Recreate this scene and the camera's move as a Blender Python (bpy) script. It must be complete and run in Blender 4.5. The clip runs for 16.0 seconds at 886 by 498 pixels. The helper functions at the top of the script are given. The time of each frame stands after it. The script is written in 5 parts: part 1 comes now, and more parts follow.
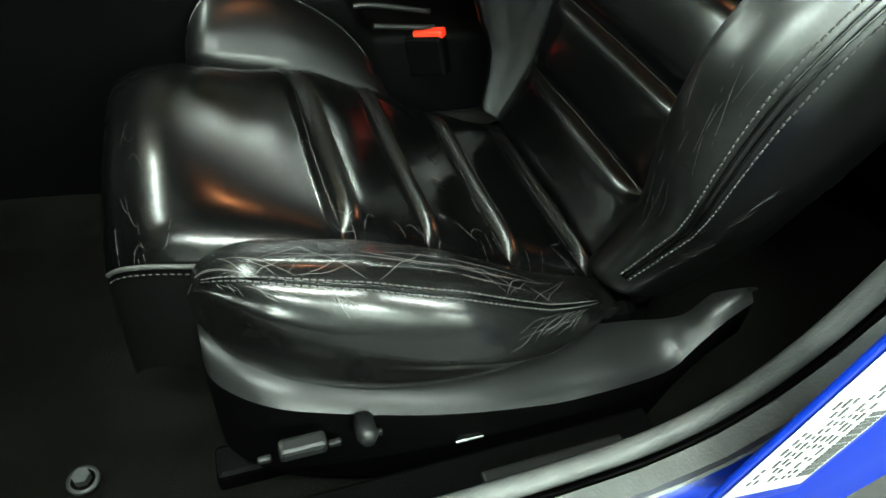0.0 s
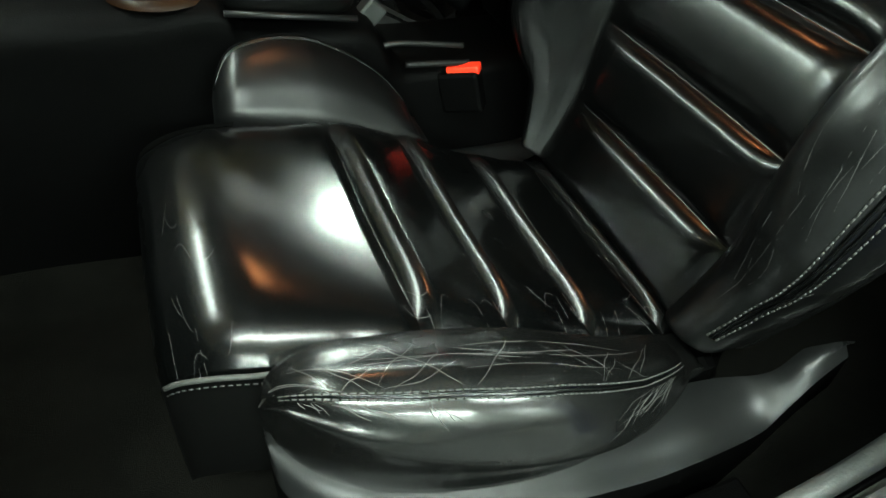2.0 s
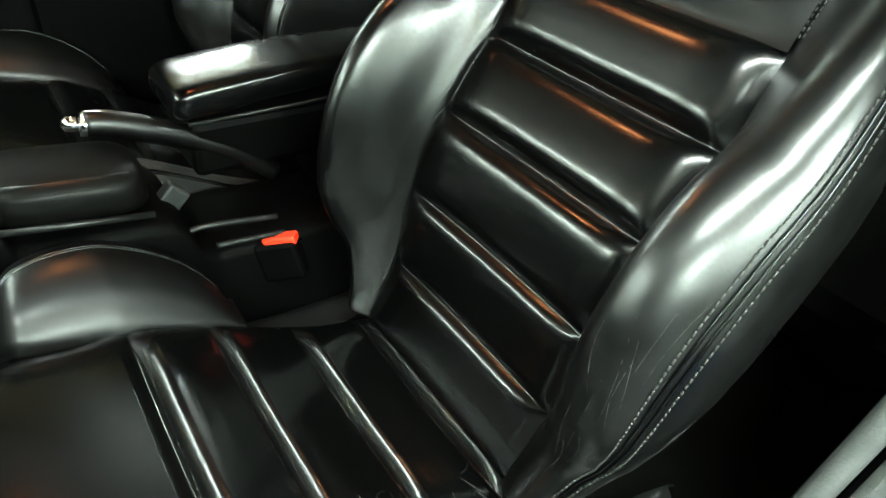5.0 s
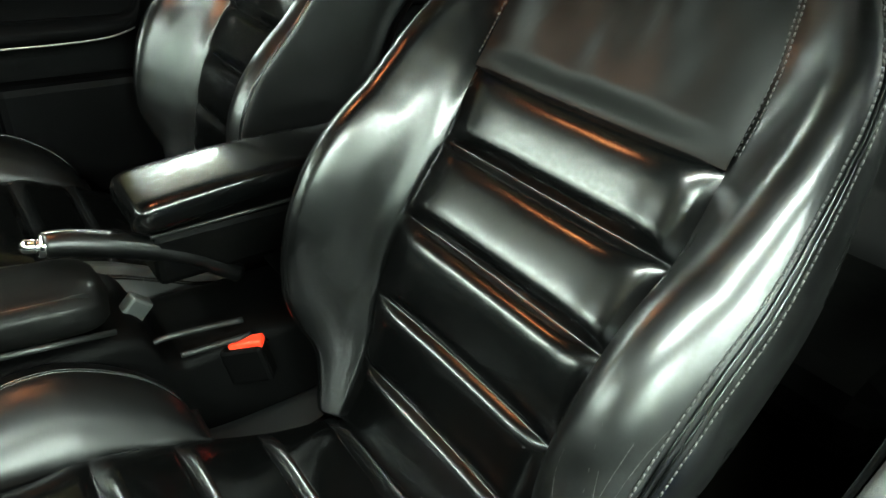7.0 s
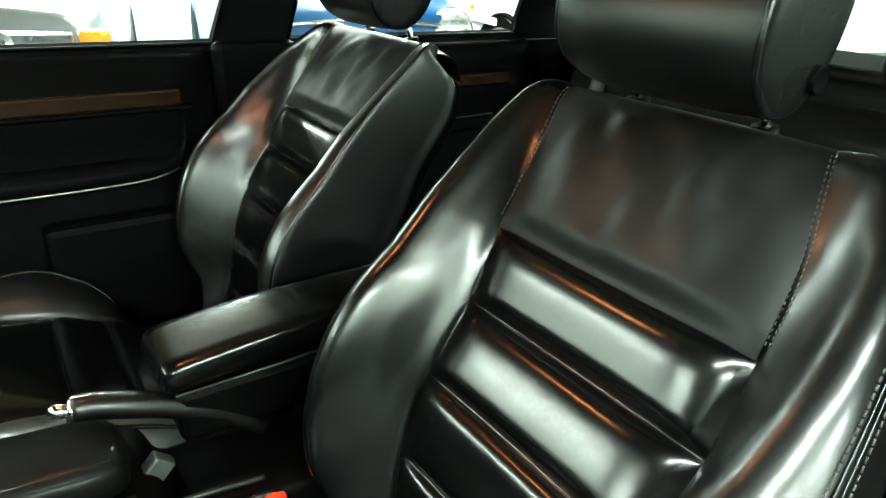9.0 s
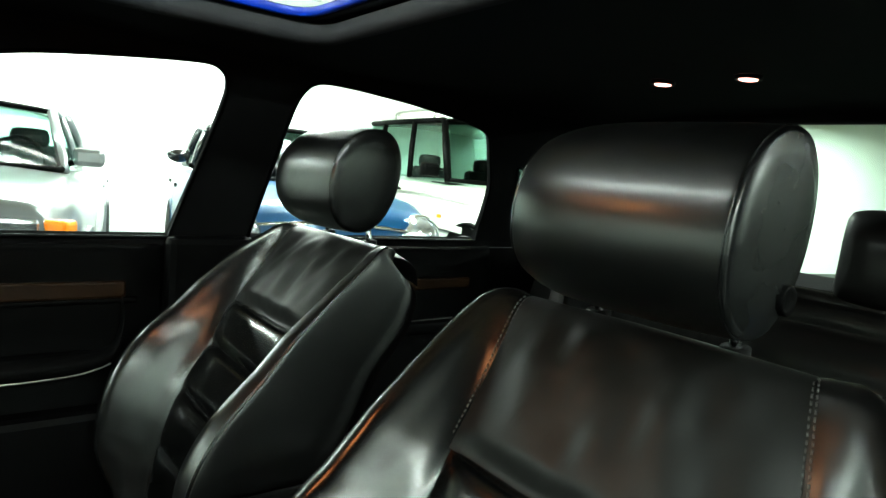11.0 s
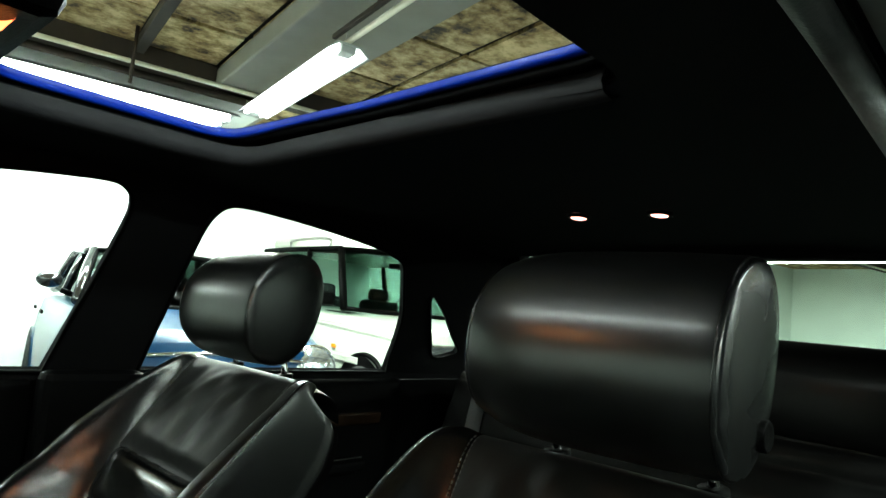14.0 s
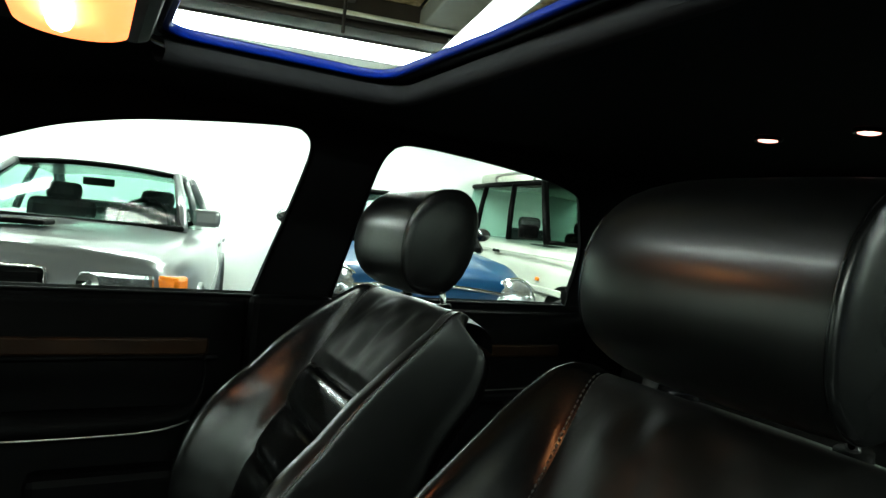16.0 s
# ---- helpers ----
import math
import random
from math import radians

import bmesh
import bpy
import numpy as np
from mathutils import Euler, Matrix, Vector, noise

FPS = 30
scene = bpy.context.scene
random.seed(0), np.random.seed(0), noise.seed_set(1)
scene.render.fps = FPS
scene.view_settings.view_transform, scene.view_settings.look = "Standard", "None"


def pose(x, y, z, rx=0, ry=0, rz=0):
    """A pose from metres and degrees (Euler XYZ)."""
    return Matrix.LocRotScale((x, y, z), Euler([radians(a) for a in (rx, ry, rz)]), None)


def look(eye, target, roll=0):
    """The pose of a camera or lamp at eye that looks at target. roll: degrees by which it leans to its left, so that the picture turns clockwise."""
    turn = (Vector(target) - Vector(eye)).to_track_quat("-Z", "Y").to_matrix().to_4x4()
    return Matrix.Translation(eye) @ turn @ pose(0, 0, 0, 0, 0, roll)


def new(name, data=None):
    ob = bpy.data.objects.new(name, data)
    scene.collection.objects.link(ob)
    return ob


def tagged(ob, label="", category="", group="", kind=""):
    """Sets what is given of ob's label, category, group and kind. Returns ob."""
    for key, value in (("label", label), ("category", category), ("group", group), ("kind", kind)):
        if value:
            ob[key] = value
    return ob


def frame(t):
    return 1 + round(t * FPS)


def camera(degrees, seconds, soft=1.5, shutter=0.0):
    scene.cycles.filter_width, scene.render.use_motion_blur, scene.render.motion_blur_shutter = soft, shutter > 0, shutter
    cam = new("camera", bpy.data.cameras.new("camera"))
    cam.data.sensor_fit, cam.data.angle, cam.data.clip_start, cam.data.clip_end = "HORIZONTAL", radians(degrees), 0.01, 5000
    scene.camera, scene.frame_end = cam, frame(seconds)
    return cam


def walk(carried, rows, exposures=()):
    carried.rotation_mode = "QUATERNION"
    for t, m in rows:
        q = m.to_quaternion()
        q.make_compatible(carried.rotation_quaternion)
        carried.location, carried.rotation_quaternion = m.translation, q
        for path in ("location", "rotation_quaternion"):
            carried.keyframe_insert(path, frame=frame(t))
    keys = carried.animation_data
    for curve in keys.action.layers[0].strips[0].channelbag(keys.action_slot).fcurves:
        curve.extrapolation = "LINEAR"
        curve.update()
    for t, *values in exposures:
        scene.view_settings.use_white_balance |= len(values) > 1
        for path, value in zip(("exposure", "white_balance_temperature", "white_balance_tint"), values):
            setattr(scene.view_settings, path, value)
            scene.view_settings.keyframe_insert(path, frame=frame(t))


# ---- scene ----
cam = camera(68.6, 16.0)
PATH = [
    (0, (-0.275, -0.564, 0.958), (0.323, 0.773, -0.403), 7.8),
    (0.5, (-0.263, -0.556, 0.978), (0.342, 0.778, -0.383), 7.5),
    (1, (-0.308, -0.519, 0.978), (0.299, 0.821, -0.377), 6.9),
    (1.5, (-0.33, -0.475, 0.963), (0.282, 0.853, -0.403), 6.2),
    (2, (-0.32, -0.452, 0.967), (0.313, 0.862, -0.402), 5.9),
    (2.5, (-0.301, -0.438, 0.975), (0.362, 0.876, -0.379), 5.7),
    (3, (-0.283, -0.426, 0.986), (0.423, 0.896, -0.337), 5.6),
    (3.5, (-0.274, -0.413, 1.008), (0.544, 0.895, -0.264), 6.3),
    (4, (-0.265, -0.402, 1.033), (0.658, 0.873, -0.201), 7.1),
    (4.2, (-0.257, -0.402, 1.039), (0.688, 0.868, -0.182), 7.0),
    (6.5, (-0.213, -0.39, 1.111), (0.881, 0.878, 0.017), 5.8),
    (7, (-0.204, -0.383, 1.123), (0.901, 0.906, 0.066), 5.1),
    (7.5, (-0.191, -0.376, 1.139), (0.919, 0.94, 0.122), 4.7),
    (8, (-0.182, -0.37, 1.165), (0.88, 1.024, 0.202), 3.0),
    (8.2, (-0.182, -0.367, 1.173), (0.883, 1.044, 0.237), 2.7),
    (10.3, (-0.112, -0.328, 1.203), (1.005, 1.26, 0.719), 4.7),
    (10.5, (-0.107, -0.322, 1.201), (1.025, 1.276, 0.797), 4.8),
    (11, (-0.114, -0.313, 1.186), (1.11, 1.252, 0.959), 5.3),
    (11.5, (-0.118, -0.311, 1.176), (1.234, 1.163, 1.157), 5.2),
    (12, (-0.123, -0.304, 1.178), (1.296, 1.103, 1.279), 5.3),
    (12.5, (-0.128, -0.276, 1.17), (1.313, 1.099, 1.35), 6.0),
    (13, (-0.134, -0.239, 1.17), (1.331, 1.109, 1.366), 6.4),
    (13.5, (-0.134, -0.228, 1.174), (1.347, 1.1, 1.381), 6.3),
    (14, (-0.127, -0.238, 1.18), (1.317, 1.131, 1.378), 5.7),
    (14.5, (-0.118, -0.248, 1.182), (1.25, 1.2, 1.367), 5.1),
    (15, (-0.103, -0.261, 1.188), (1.18, 1.269, 1.31), 5.2),
    (15.5, (-0.084, -0.269, 1.197), (1.062, 1.37, 1.2), 5.0),
    (16, (-0.048, -0.291, 1.189), (0.907, 1.465, 1.121), 5.7),
]
walk(cam, [(t, look(eye, target, roll)) for t, eye, target, roll in PATH], [(0, 0.8), (1.5, 0.7), (2.5, 0.75), (3.5, 1.0), (6.5, 1.35), (8.2, 1.35), (10.3, 0.8), (12, 0.25), (14, 0.1), (16, -0.5)])

# ---- world and light ----
world = bpy.data.worlds.new("garage_world")
scene.world = world
world.use_nodes = True
world.node_tree.nodes["Background"].inputs[0].default_value = (0.6, 0.7, 0.65, 1)
world.node_tree.nodes["Background"].inputs[1].default_value = 0.004

# ---- materials ----


def mat_new(name):
    m = bpy.data.materials.new(name)
    m.use_nodes = True
    nt = m.node_tree
    return m, nt, nt.nodes["Principled BSDF"]


def simple(name, col, rough=0.5, metal=0.0, var=0.25, scale=40.0, bump=0.0, bscale=None, coat=0.0, spec=0.5, rvar=0.0):
    """Base colour varied by two noises, with fine relief."""
    m, nt, b = mat_new(name)
    N, L = nt.nodes, nt.links
    tc = N.new("ShaderNodeTexCoord")
    n1 = N.new("ShaderNodeTexNoise")
    n1.inputs["Scale"].default_value = scale
    n1.inputs["Detail"].default_value = 6
    n2 = N.new("ShaderNodeTexNoise")
    n2.inputs["Scale"].default_value = scale * 0.12
    n2.inputs["Detail"].default_value = 3
    L.new(tc.outputs["Object"], n1.inputs["Vector"])
    L.new(tc.outputs["Object"], n2.inputs["Vector"])
    add = N.new("ShaderNodeMath")
    add.operation = "ADD"
    L.new(n1.outputs["Fac"], add.inputs[0])
    L.new(n2.outputs["Fac"], add.inputs[1])
    mr = N.new("ShaderNodeMapRange")
    mr.inputs["From Min"].default_value, mr.inputs["From Max"].default_value = 0.6, 1.4
    mr.inputs["To Min"].default_value, mr.inputs["To Max"].default_value = 1 - var, 1 + var
    L.new(add.outputs[0], mr.inputs["Value"])
    mul = N.new("ShaderNodeVectorMath")
    mul.operation = "SCALE"
    mul.inputs[0].default_value = col
    L.new(mr.outputs[0], mul.inputs["Scale"])
    L.new(mul.outputs[0], b.inputs["Base Color"])
    b.inputs["Roughness"].default_value = rough
    if rvar:
        mr2 = N.new("ShaderNodeMapRange")
        mr2.inputs["From Min"].default_value, mr2.inputs["From Max"].default_value = 0.6, 1.4
        mr2.inputs["To Min"].default_value, mr2.inputs["To Max"].default_value = rough - rvar, rough + rvar
        L.new(add.outputs[0], mr2.inputs["Value"])
        L.new(mr2.outputs[0], b.inputs["Roughness"])
    b.inputs["Metallic"].default_value = metal
    b.inputs["Coat Weight"].default_value = coat
    b.inputs["Coat Roughness"].default_value = 0.05
    b.inputs["Specular IOR Level"].default_value = spec
    if bump:
        n3 = N.new("ShaderNodeTexNoise")
        n3.inputs["Scale"].default_value = bscale or scale * 4
        n3.inputs["Detail"].default_value = 4
        L.new(tc.outputs["Object"], n3.inputs["Vector"])
        bp = N.new("ShaderNodeBump")
        bp.inputs["Strength"].default_value = bump
        bp.inputs["Distance"].default_value = 0.002
        L.new(n3.outputs["Fac"], bp.inputs["Height"])
        L.new(bp.outputs[0], b.inputs["Normal"])
    return m


def leather(name, col=(0.0009, 0.0010, 0.0010), rough=0.34, crease=0.0, wear=0.0, grain=0.08, fold=0.14, gloss=0.7, spec=0.03, coat_rough=0.2):
    """Black hide: fine pebble grain, soft wrinkles, and pale cracked lines where it is worn."""
    m, nt, b = mat_new(name)
    N, L = nt.nodes, nt.links
    tc = N.new("ShaderNodeTexCoord")
    v = N.new("ShaderNodeTexNoise")
    v.inputs["Scale"].default_value = 420
    L.new(tc.outputs["Object"], v.inputs["Vector"])
    wob = N.new("ShaderNodeTexNoise")
    wob.inputs["Scale"].default_value = 14
    wob.inputs["Detail"].default_value = 3
    L.new(tc.outputs["Object"], wob.inputs["Vector"])
    mixv = N.new("ShaderNodeMix")
    mixv.data_type = "VECTOR"
    mixv.inputs["Factor"].default_value = 0.12
    L.new(tc.outputs["Object"], mixv.inputs["A"])
    L.new(wob.outputs["Color"], mixv.inputs["B"])
    crumple = N.new("ShaderNodeTexNoise")
    crumple.inputs["Scale"].default_value = 22
    crumple.inputs["Detail"].default_value = 2
    L.new(mixv.outputs["Result"], crumple.inputs["Vector"])
    lines = []
    for stretch, scl in (((1.0, 1.0, 2.4), 30), ((2.6, 1.0, 1.0), 38)):
        mp = N.new("ShaderNodeMapping")
        mp.inputs["Scale"].default_value = stretch
        L.new(tc.outputs["Object"], mp.inputs["Vector"])
        cn = N.new("ShaderNodeTexNoise")
        cn.inputs["Scale"].default_value = scl
        cn.inputs["Detail"].default_value = 2.5
        L.new(mp.outputs[0], cn.inputs["Vector"])
        off = N.new("ShaderNodeMath")
        off.operation = "SUBTRACT"
        off.inputs[1].default_value = 0.5
        L.new(cn.outputs["Fac"], off.inputs[0])
        ab = N.new("ShaderNodeMath")
        ab.operation = "ABSOLUTE"
        L.new(off.outputs[0], ab.inputs[0])
        ln = N.new("ShaderNodeMapRange")
        ln.inputs["From Min"].default_value, ln.inputs["From Max"].default_value = 0.0, 0.009
        ln.inputs["To Min"].default_value, ln.inputs["To Max"].default_value = 1.0, 0.0
        L.new(ab.outputs[0], ln.inputs["Value"])
        lines.append(ln)
    line = N.new("ShaderNodeMath")
    line.operation = "MAXIMUM"
    L.new(lines[0].outputs[0], line.inputs[0])
    L.new(lines[1].outputs[0], line.inputs[1])
    big = N.new("ShaderNodeTexNoise")
    big.inputs["Scale"].default_value = 9
    L.new(tc.outputs["Object"], big.inputs["Vector"])
    gate = N.new("ShaderNodeMapRange")
    gate.inputs["From Min"].default_value, gate.inputs["From Max"].default_value = 0.25, 0.55
    L.new(big.outputs["Fac"], gate.inputs["Value"])
    worn = N.new("ShaderNodeMath")
    worn.operation = "MULTIPLY"
    L.new(line.outputs[0], worn.inputs[0])
    L.new(gate.outputs[0], worn.inputs[1])
    amt = N.new("ShaderNodeMath")
    amt.operation = "MULTIPLY"
    amt.inputs[1].default_value = wear
    L.new(worn.outputs[0], amt.inputs[0])
    mc = N.new("ShaderNodeMix")
    mc.data_type = "RGBA"
    mc.inputs["A"].default_value = (*col, 1)
    mc.inputs["B"].default_value = (0.16, 0.15, 0.14, 1)
    L.new(amt.outputs[0], mc.inputs["Factor"])
    L.new(mc.outputs["Result"], b.inputs["Base Color"])
    rr = N.new("ShaderNodeMapRange")
    rr.inputs["From Min"].default_value, rr.inputs["From Max"].default_value = 0.3, 0.7
    rr.inputs["To Min"].default_value, rr.inputs["To Max"].default_value = rough - 0.025, rough + 0.05
    L.new(crumple.outputs["Fac"], rr.inputs["Value"])
    L.new(rr.outputs[0], b.inputs["Roughness"])
    b.inputs["Specular IOR Level"].default_value = spec
    b.inputs["Coat Weight"].default_value = gloss
    b.inputs["Coat Roughness"].default_value = coat_rough
    b1 = N.new("ShaderNodeBump")
    b1.inputs["Strength"].default_value = grain
    b1.inputs["Distance"].default_value = 0.0006
    L.new(v.outputs["Fac"], b1.inputs["Height"])
    b2 = N.new("ShaderNodeBump")
    b2.inputs["Strength"].default_value = fold + crease * 0.3
    b2.inputs["Distance"].default_value = 0.002
    L.new(crumple.outputs["Fac"], b2.inputs["Height"])
    if grain:
        L.new(b1.outputs[0], b2.inputs["Normal"])
    b3 = N.new("ShaderNodeBump")
    b3.inputs["Strength"].default_value = crease
    b3.inputs["Distance"].default_value = 0.0015
    b3.invert = True
    L.new(worn.outputs[0], b3.inputs["Height"])
    L.new(b2.outputs[0], b3.inputs["Normal"])
    if crease > 0.3 or fold:
        L.new((b3 if crease > 0.3 else b2).outputs[0], b.inputs["Normal"])
        L.new((b3 if crease > 0.3 else b2).outputs[0], b.inputs["Coat Normal"])
    return m


def glow(name, col, power):
    m, nt, b = mat_new(name)
    b.inputs["Base Color"].default_value = (0.8, 0.8, 0.8, 1)
    b.inputs["Emission Color"].default_value = (*col, 1)
    b.inputs["Emission Strength"].default_value = power
    return m


def glass(name, col=(1, 1, 1), rough=0.0, shine=1.0):
    m, nt, b = mat_new(name)
    N, L = nt.nodes, nt.links
    tr = N.new("ShaderNodeBsdfTransparent")
    tr.inputs[0].default_value = (*col, 1)
    gl = N.new("ShaderNodeBsdfGlossy")
    gl.inputs["Roughness"].default_value = rough
    lw = N.new("ShaderNodeLayerWeight")
    pw = N.new("ShaderNodeMath")
    pw.operation = "POWER"
    pw.inputs[1].default_value = 5.0
    L.new(lw.outputs["Facing"], pw.inputs[0])
    fr = N.new("ShaderNodeMath")
    fr.operation = "MULTIPLY_ADD"
    fr.inputs[1].default_value, fr.inputs[2].default_value = 0.9 * shine, 0.035 * shine
    L.new(pw.outputs[0], fr.inputs[0])
    mx = N.new("ShaderNodeMixShader")
    L.new(fr.outputs[0], mx.inputs[0])
    L.new(tr.outputs[0], mx.inputs[1])
    L.new(gl.outputs[0], mx.inputs[2])
    L.new(mx.outputs[0], N["Material Output"].inputs[0])
    return m


LEATHER = leather("black_leather")
LEATHER_WORN = leather("worn_black_leather", col=(0.0022, 0.0022, 0.0021), rough=0.45, grain=0.14, fold=0.2, gloss=0.95, spec=0.1, coat_rough=0.22)
LEATHER_SOFT = leather("soft_black_leather", col=(0.0028, 0.0029, 0.0027), rough=0.45, crease=0.15, gloss=0.0, spec=0.17, fold=0.35)
# Worn leather, its grey raised for the light on the passenger bolster.
LEATHER_MATT = leather("worn_lit_leather", col=(0.016, 0.0165, 0.016), rough=0.45, gloss=0.35, spec=0.8, fold=0.25, coat_rough=0.34)
LEATHER_SATIN = leather("satin_black_leather", rough=0.45, gloss=0.45, spec=0.12, coat_rough=0.3, fold=0.1)
# Low-sheen copy of the leather for parts that sit in shade.
LEATHER_DARK = leather("dull_shaded_leather", col=(0.0015, 0.0015, 0.0014), rough=0.55, gloss=0.06, spec=0.08)
LEATHER_HEAD = leather("smooth_black_leather", rough=0.36, grain=0.06, fold=0.05, gloss=0.25, spec=0.24)
LEATHER_CAP = leather("taut_black_leather", col=(0.0015, 0.0017, 0.0017), rough=0.4, grain=0.05, fold=0.03, gloss=0.9, spec=0.08, coat_rough=0.26)
LEATHER_RUBBED = leather("rubbed_black_leather", rough=0.42, fold=0.12, grain=0.1, gloss=0.9, spec=0.16, coat_rough=0.27)
LEATHER_SIDE = leather("supple_black_leather", rough=0.4, fold=0.12, grain=0.1, gloss=0.75, spec=0.04, coat_rough=0.23)
CLIPGREY = simple("pale_grey_plastic", (0.02, 0.022, 0.021), 0.45, var=0.1, scale=60)
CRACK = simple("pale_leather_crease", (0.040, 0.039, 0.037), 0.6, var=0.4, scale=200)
THREAD = simple("grey_thread", (0.034, 0.034, 0.032), 0.6, var=0.3, scale=300)
TRIM_GREY = simple("grey_plastic", (0.007, 0.0073, 0.0073), 0.36, spec=0.3, var=0.12, scale=60, bump=0.07, bscale=500)
TRIM_BLACK = simple("black_plastic", (0.0009, 0.0009, 0.0009), 0.5, spec=0.03, var=0.2, scale=50, bump=0.25, bscale=600)
VINYL = simple("black_vinyl", (0.0011, 0.0011, 0.0012), 0.55, spec=0.025, var=0.2, scale=50, bump=0.3, bscale=500)
CARPET = simple("dark_carpet", (0.0035, 0.0034, 0.0028), 0.95, var=0.6, scale=60, bump=1.0, bscale=900, spec=0.03)
HEADLINER = simple("black_headliner_cloth", (0.0032, 0.0032, 0.0036), 0.95, var=0.15, scale=30, bump=0.4, bscale=900, spec=0.08)
LIP = simple("dark_grey_trim_cloth", (0.010, 0.010, 0.012), 0.8, var=0.15, scale=60, bump=0.3, bscale=900, spec=0.2)
SEAL = simple("dark_rubber_seal", (0.075, 0.078, 0.076), 0.45, spec=0.3, var=0.25, scale=40, bump=0.3, bscale=300)
RUBBER = simple("grey_rubber_seal", (0.20, 0.21, 0.20), 0.55, spec=0.3, var=0.25, scale=40, bump=0.3, bscale=300)
BLUE = simple("blue_car_paint", (0.0, 0.016, 0.24), 0.35, spec=0.25, var=0.06, scale=5, coat=0.12)
CHROME = simple("chrome", (0.75, 0.75, 0.75), 0.12, metal=1.0, var=0.05)
DIMCHROME = simple("dull_chrome", (0.16, 0.155, 0.15), 0.3, metal=1.0, var=0.3)
STEEL = simple("dull_steel", (0.35, 0.34, 0.32), 0.4, metal=1.0, var=0.3)
WOOD = simple("dark_walnut_veneer", (0.012, 0.005, 0.002), 0.4, spec=0.08, var=0.5, scale=25, coat=0.03)
RED = simple("red_buckle_plastic", (0.95, 0.035, 0.012), 0.35, var=0.05)
PAPER = simple("white_label_paper", (0.45, 0.47, 0.46), 0.5, var=0.03)
INK = simple("grey_print", (0.06, 0.06, 0.06), 0.6, var=0.1)
BELT = simple("black_seat_belt_webbing", (0.02, 0.02, 0.02), 0.7, var=0.2, scale=200, bump=0.4, bscale=900)
CARGLASS = glass("side_window_glass", (0.96, 1.0, 0.97))
REARGLASS = glass("rear_window_glass", (0.80, 0.98, 0.86))
TUBE = glow("fluorescent_tube", (0.90, 1.0, 0.94), 40.0)
DOME = glow("warm_dome_lamp", (1.0, 0.22, 0.06), 4.0)
DOME_HOT = glow("warm_bulb", (1.0, 0.42, 0.14), 70.0)
READING = glow("warm_reading_lamp", (1.0, 0.40, 0.34), 5.0)
WALL = simple("white_painted_wall", (0.8, 0.84, 0.8), 0.7, var=0.06, scale=3, bump=0.2, bscale=60)
BLOCK = simple("dark_dimmer_strip", (0.022, 0.022, 0.021), 0.85, var=0.3, scale=3, bump=0.3, bscale=40)
CONCRETE = simple("worn_concrete_floor", (0.04, 0.04, 0.038), 0.6, var=0.3, scale=4, bump=0.2, bscale=80)


def panel_material():
    m, nt, b = mat_new("stained_ceiling_board")
    N, L = nt.nodes, nt.links
    tc = N.new("ShaderNodeTexCoord")
    geo = N.new("ShaderNodeNewGeometry")
    n1 = N.new("ShaderNodeTexNoise")
    n1.inputs["Scale"].default_value = 4.2
    n1.inputs["Detail"].default_value = 9
    n1.inputs["Roughness"].default_value = 0.7
    L.new(tc.outputs["Object"], n1.inputs["Vector"])
    r = N.new("ShaderNodeValToRGB")
    e = r.color_ramp.elements
    e[0].position, e[0].color = 0.38, (0.035, 0.020, 0.008, 1)
    e[1].position, e[1].color = 0.60, (0.70, 0.55, 0.29, 1)
    mid = e.new(0.48)
    mid.color = (0.34, 0.22, 0.08, 1)
    L.new(n1.outputs["Fac"], r.inputs[0])
    mr = N.new("ShaderNodeMapRange")
    mr.inputs["To Min"].default_value, mr.inputs["To Max"].default_value = 0.6, 1.25
    L.new(geo.outputs["Random Per Island"], mr.inputs["Value"])
    s = N.new("ShaderNodeVectorMath")
    s.operation = "SCALE"
    L.new(r.outputs[0], s.inputs[0])
    L.new(mr.outputs[0], s.inputs["Scale"])
    L.new(s.outputs[0], b.inputs["Base Color"])
    b.inputs["Roughness"].default_value = 0.85
    bp = N.new("ShaderNodeBump")
    bp.inputs["Strength"].default_value = 0.5
    bp.inputs["Distance"].default_value = 0.01
    L.new(n1.outputs["Fac"], bp.inputs["Height"])
    L.new(bp.outputs[0], b.inputs["Normal"])
    return m


CEILBOARD = panel_material()
BEAM = simple("brown_rusty_beam", (0.022, 0.012, 0.005), 0.8, var=0.5, scale=8, bump=0.3)
GREYDUCT = simple("grey_painted_beam", (0.27, 0.255, 0.21), 0.7, var=0.15, scale=4, bump=0.2)
CONDUIT = simple("cream_conduit", (0.72, 0.68, 0.52), 0.5, var=0.2, scale=10)

# ---- mesh helpers ----


def V(*a):
    return np.array(a, float)


